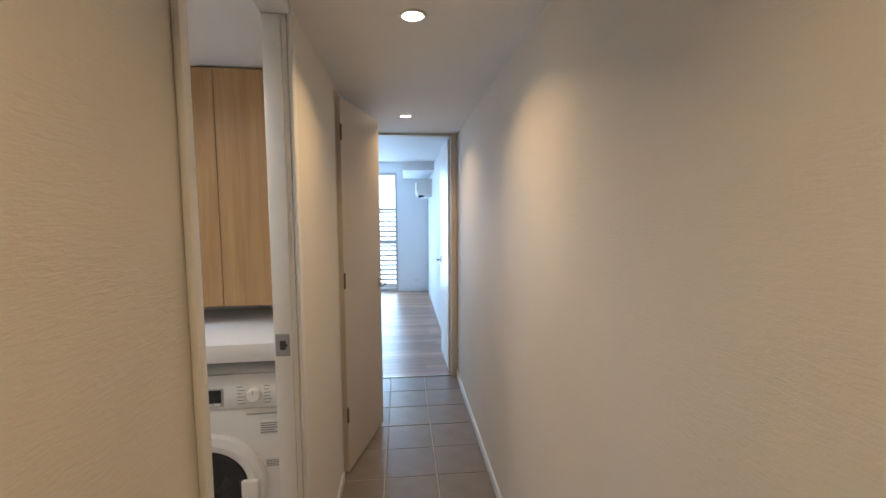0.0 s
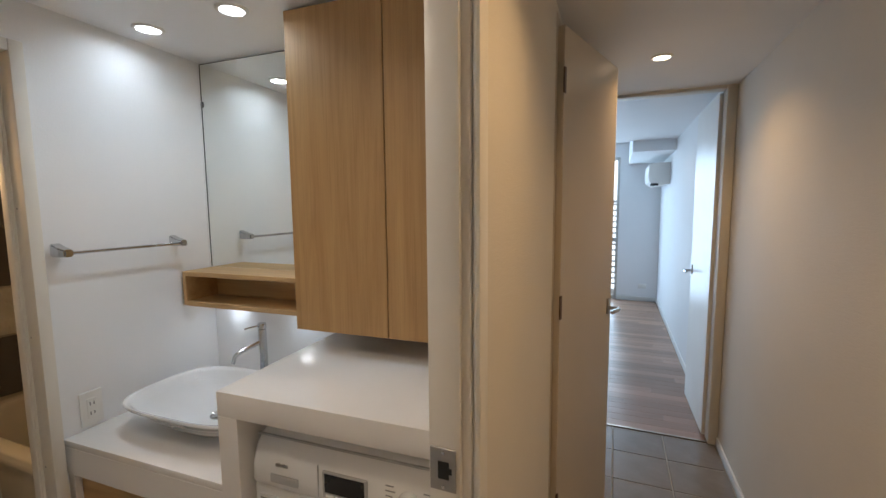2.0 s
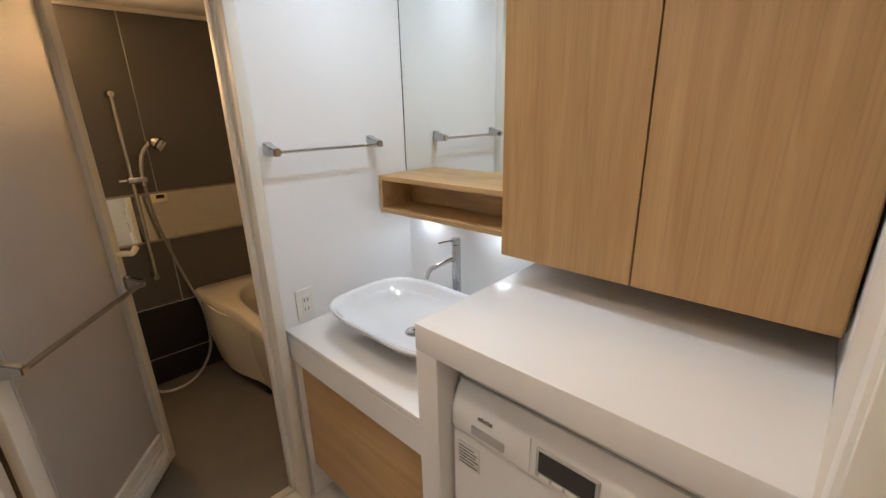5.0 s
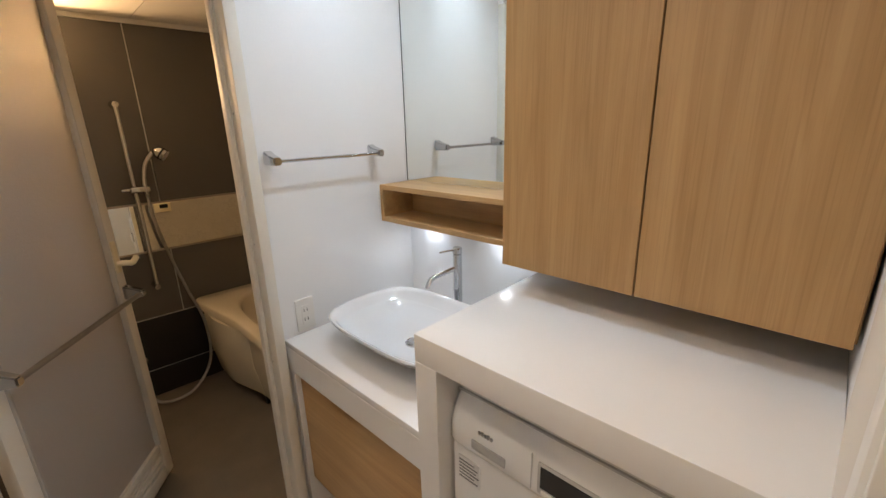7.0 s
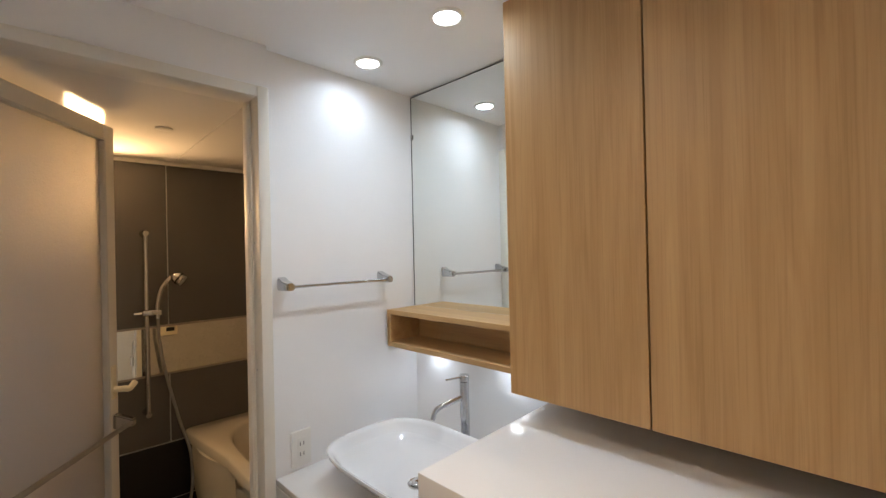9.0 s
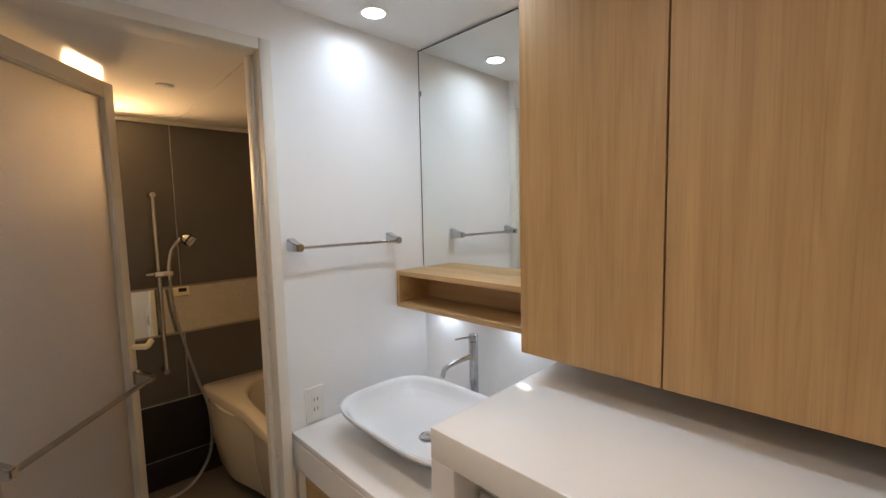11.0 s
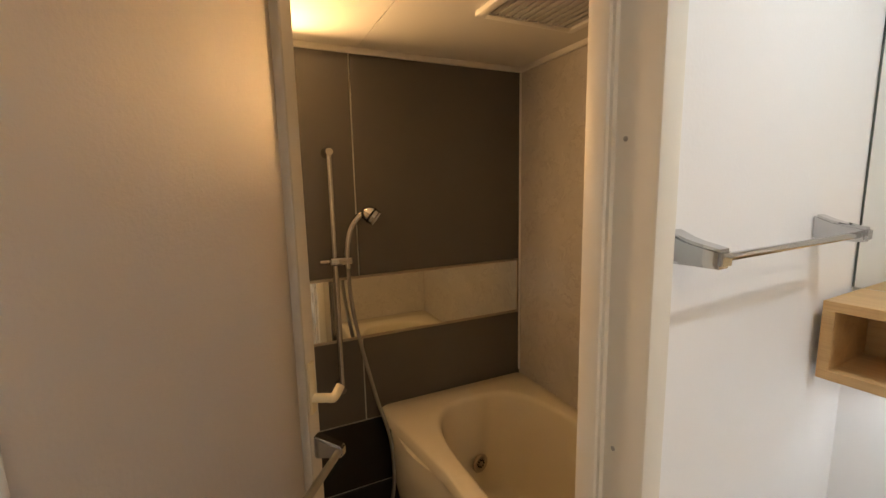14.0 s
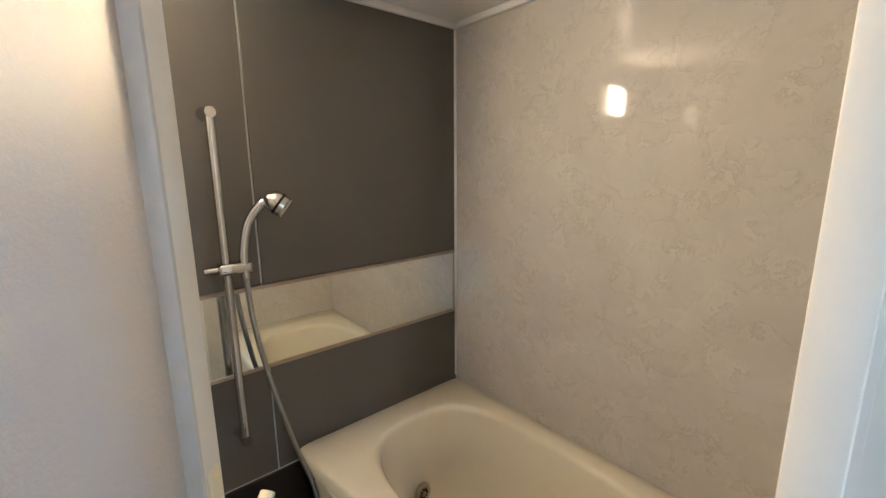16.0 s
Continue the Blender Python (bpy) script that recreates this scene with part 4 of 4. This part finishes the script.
# ---------------------------------------------------------------- corridor things
sd_ang = math.degrees(math.atan2(0.575, 0.168))
sd_door = thing("side_door", (XL - 0.006, TY0 + 0.014, 0.012), "plain beige corridor door standing ajar", "door", rz=sd_ang, local=True)
part("leaf", box(0.004, 0.625, -0.034, 0.0, 0.0, 2.165, 0.002, 1), M_BEIGEDOOR, sd_door)


def lever_handle(parent, x, z, side, sgn):
    esc = part("handle_plate", box(x - 0.016, x + 0.016, min(side, side + 0.007 * sgn), max(side, side + 0.007 * sgn), z - 0.03, z + 0.045, 0.002, 2), M_STEEL, parent)
    part("lever", tube(bend([(x, side, z), (x, side + 0.045 * sgn, z), (x - 0.015, side + 0.055 * sgn, z), (x - 0.105, side + 0.055 * sgn, z + 0.004)], 8), 0.009, 14), M_CHROME, esc)


lever_handle(sd_door, 0.575, 1.035, -0.034, -1)
for z in (0.35, 1.145, 1.975):
    part("hinge", box(-0.003, 0.014, -0.0385, -0.033, z - 0.045, z + 0.045, 0.001, 1), M_BRONZE, sd_door, "dark bronze hinge")

ld = thing("room_door", (0.440, YE + 0.084, 0.010), "white room door standing wide open", "door", rz=91, local=True)
part("leaf", box(0.004, 0.66, 0.0, 0.034, 0.0, 2.21, 0.002, 1), M_TRIMW, ld)
lever_handle(ld, 0.60, 1.02, 0.034, 1)
for z in (0.20, 1.12, 2.02):
    part("hinge", boxes((-0.006, 0.008, -0.006, 0.0, z - 0.05, z + 0.05), bev=0.001), M_BRONZE, ld, "dark bronze hinge")

# ---------------------------------------------------------------- living room things
ac = thing("air_conditioner", (0.35, 7.4, 1.79), "white wall-mounted air conditioner under the bulkhead", "air conditioner")
pr = [(XR - 0.009, 1.81), (XR - 0.17, 1.79), (XR - 0.25, 1.84), (XR - 0.265, 1.92), (XR - 0.255, 2.06), (XR - 0.23, 2.085), (XR - 0.009, 2.09)]
part("body", loft([[(x, y, z) for x, z in pr] for y in (7.05, 7.85)]), M_PLASTIC, ac, smooth=40)
part("outlet", box(XR - 0.225, XR - 0.14, 7.046, 7.3, 1.792, 1.822, 0.004, 1), M_RUBBER, ac, "dark air outlet")
win = structure("window_1", boxes((-0.16, -0.12, RY1 + 0.02, RY1 + 0.10, 0.0, 2.30), (-1.72, -1.68, RY1 + 0.02, RY1 + 0.10, 0.0, 2.30), (-1.68, -0.16, RY1 + 0.02, RY1 + 0.10, 2.25, 2.30), (-1.68, -0.16, RY1 + 0.02, RY1 + 0.10, 0.0, 0.06), (-0.94, -0.90, RY1 + 0.03, RY1 + 0.09, 0.06, 2.25), bev=0.004), M_ALU, "tall grey aluminium balcony window", "window")
for x0, x1 in ((-1.68, -0.94), (-0.90, -0.16)):
    g = part("pane", box(x0, x1, RY1 + 0.055, RY1 + 0.061, 0.06, 2.25), M_GLASS, win, "clear glass pane")
    g.visible_shadow = False
rl = thing("balcony_railing", (-0.8, 9.2, 0.0), "pale louvred balcony railing outside the window", "railing")
for x in (-2.6, -1.2, 0.2):
    part("post", box(x, x + 0.05, 9.20, 9.25, -0.05, 1.62, 0.003, 1), M_SLAT, rl)
part("top_bar", box(-2.7, 1.0, 9.19, 9.25, 1.58, 1.63, 0.004, 1), M_SLAT, rl)
part("middle_bar", box(-2.7, 1.0, 9.19, 9.25, 0.86, 0.94, 0.004, 1), M_SLAT, rl)
for k in range(15):
    z = 0.06 + k * 0.105
    if not 0.82 < z < 0.97:
        part("slat", box(-2.7, 1.0, 9.205, 9.235, z, z + 0.035, 0.003, 1), M_SLAT, rl)
structure("balcony_floor", boxes((-3.2, 1.0, RY1 + 0.14, 9.4, -0.10, -0.05)), M_GROUT, "grey balcony floor", "floor")
# flat card that glows by itself in place of a daylit view
structure("backdrop", boxes((-14, 14, 26, 26.2, -8, 16)), M_SKYCARD, "glowing card standing in for the daylit distance beyond the balcony", "backdrop")
ro = thing("power_outlet", (0.25, RY1, 0.2), "white power outlet low on the room wall", "outlet")
part("cover", box(0.20, 0.32, RY1 - 0.009, RY1, 0.20, 0.27, 0.003, 2), M_PLASTIC, ro)

# ---------------------------------------------------------------- floors, piece by piece
tiles = structure("floor_corridor", boxes((XL, XR, -1.3, YE, -0.06, -0.003)), M_GROUT, "grey ceramic tiles with pale joints", "floor")
P = 0.2975
XJ = 0.166
cells = {}
for i in range(-2, 2):
    x0, x1 = max(XL, XJ + i * 0.305) + 0.003, min(XR, XJ + (i + 1) * 0.305) - 0.003
    if x1 - x0 < 0.02:
        continue
    me = cells.setdefault(round(x1 - x0, 3), mesh_of("tile", box(0, x1 - x0, 0.003, P - 0.003, -0.01, 0.0, 0.002, 1), M_TILE, 30))
    for j in range(17):
        y = YE - 0.004 - (j + 1) * P
        if y > -1.3:
            o = new("tile", me)
            o.parent = tiles
            o.location = (x0, y, random.uniform(-0.0006, 0.0006))
planks = structure("floor_room", boxes((RX0, XR, YE + 0.02, RY1 + 0.02, -0.06, -0.006)), M_PLANK, "brown wood plank floor of the room", "floor")
PW, PLN = 0.095, 1.2
pm = mesh_of("plank", box(0, PLN - 0.001, 0, PW - 0.0012, -0.012, 0.0, 0.0012, 1), M_PLANK, 30)
for r in range(46):
    y = YE + 0.021 + r * PW
    if y + PW > RY1 + 0.02:
        break
    off = (r * 0.47) % PLN
    for c in range(4):
        x = XR - 0.02 - (c + 1) * PLN + off
        if x + PLN > XR or x < RX0:
            continue
        o = new("plank", pm)
        o.parent = planks
        o.location = (x, y, 0)
    if 0.02 < off < PLN - 0.03:
        o = new("plank", mesh_of("plank", box(0, PLN - off, 0, PW - 0.0012, -0.012, 0.0, 0.0012, 1), M_PLANK, 30))
        o.parent = planks
        o.location = (XR - 0.02 - PLN + off, y, 0)
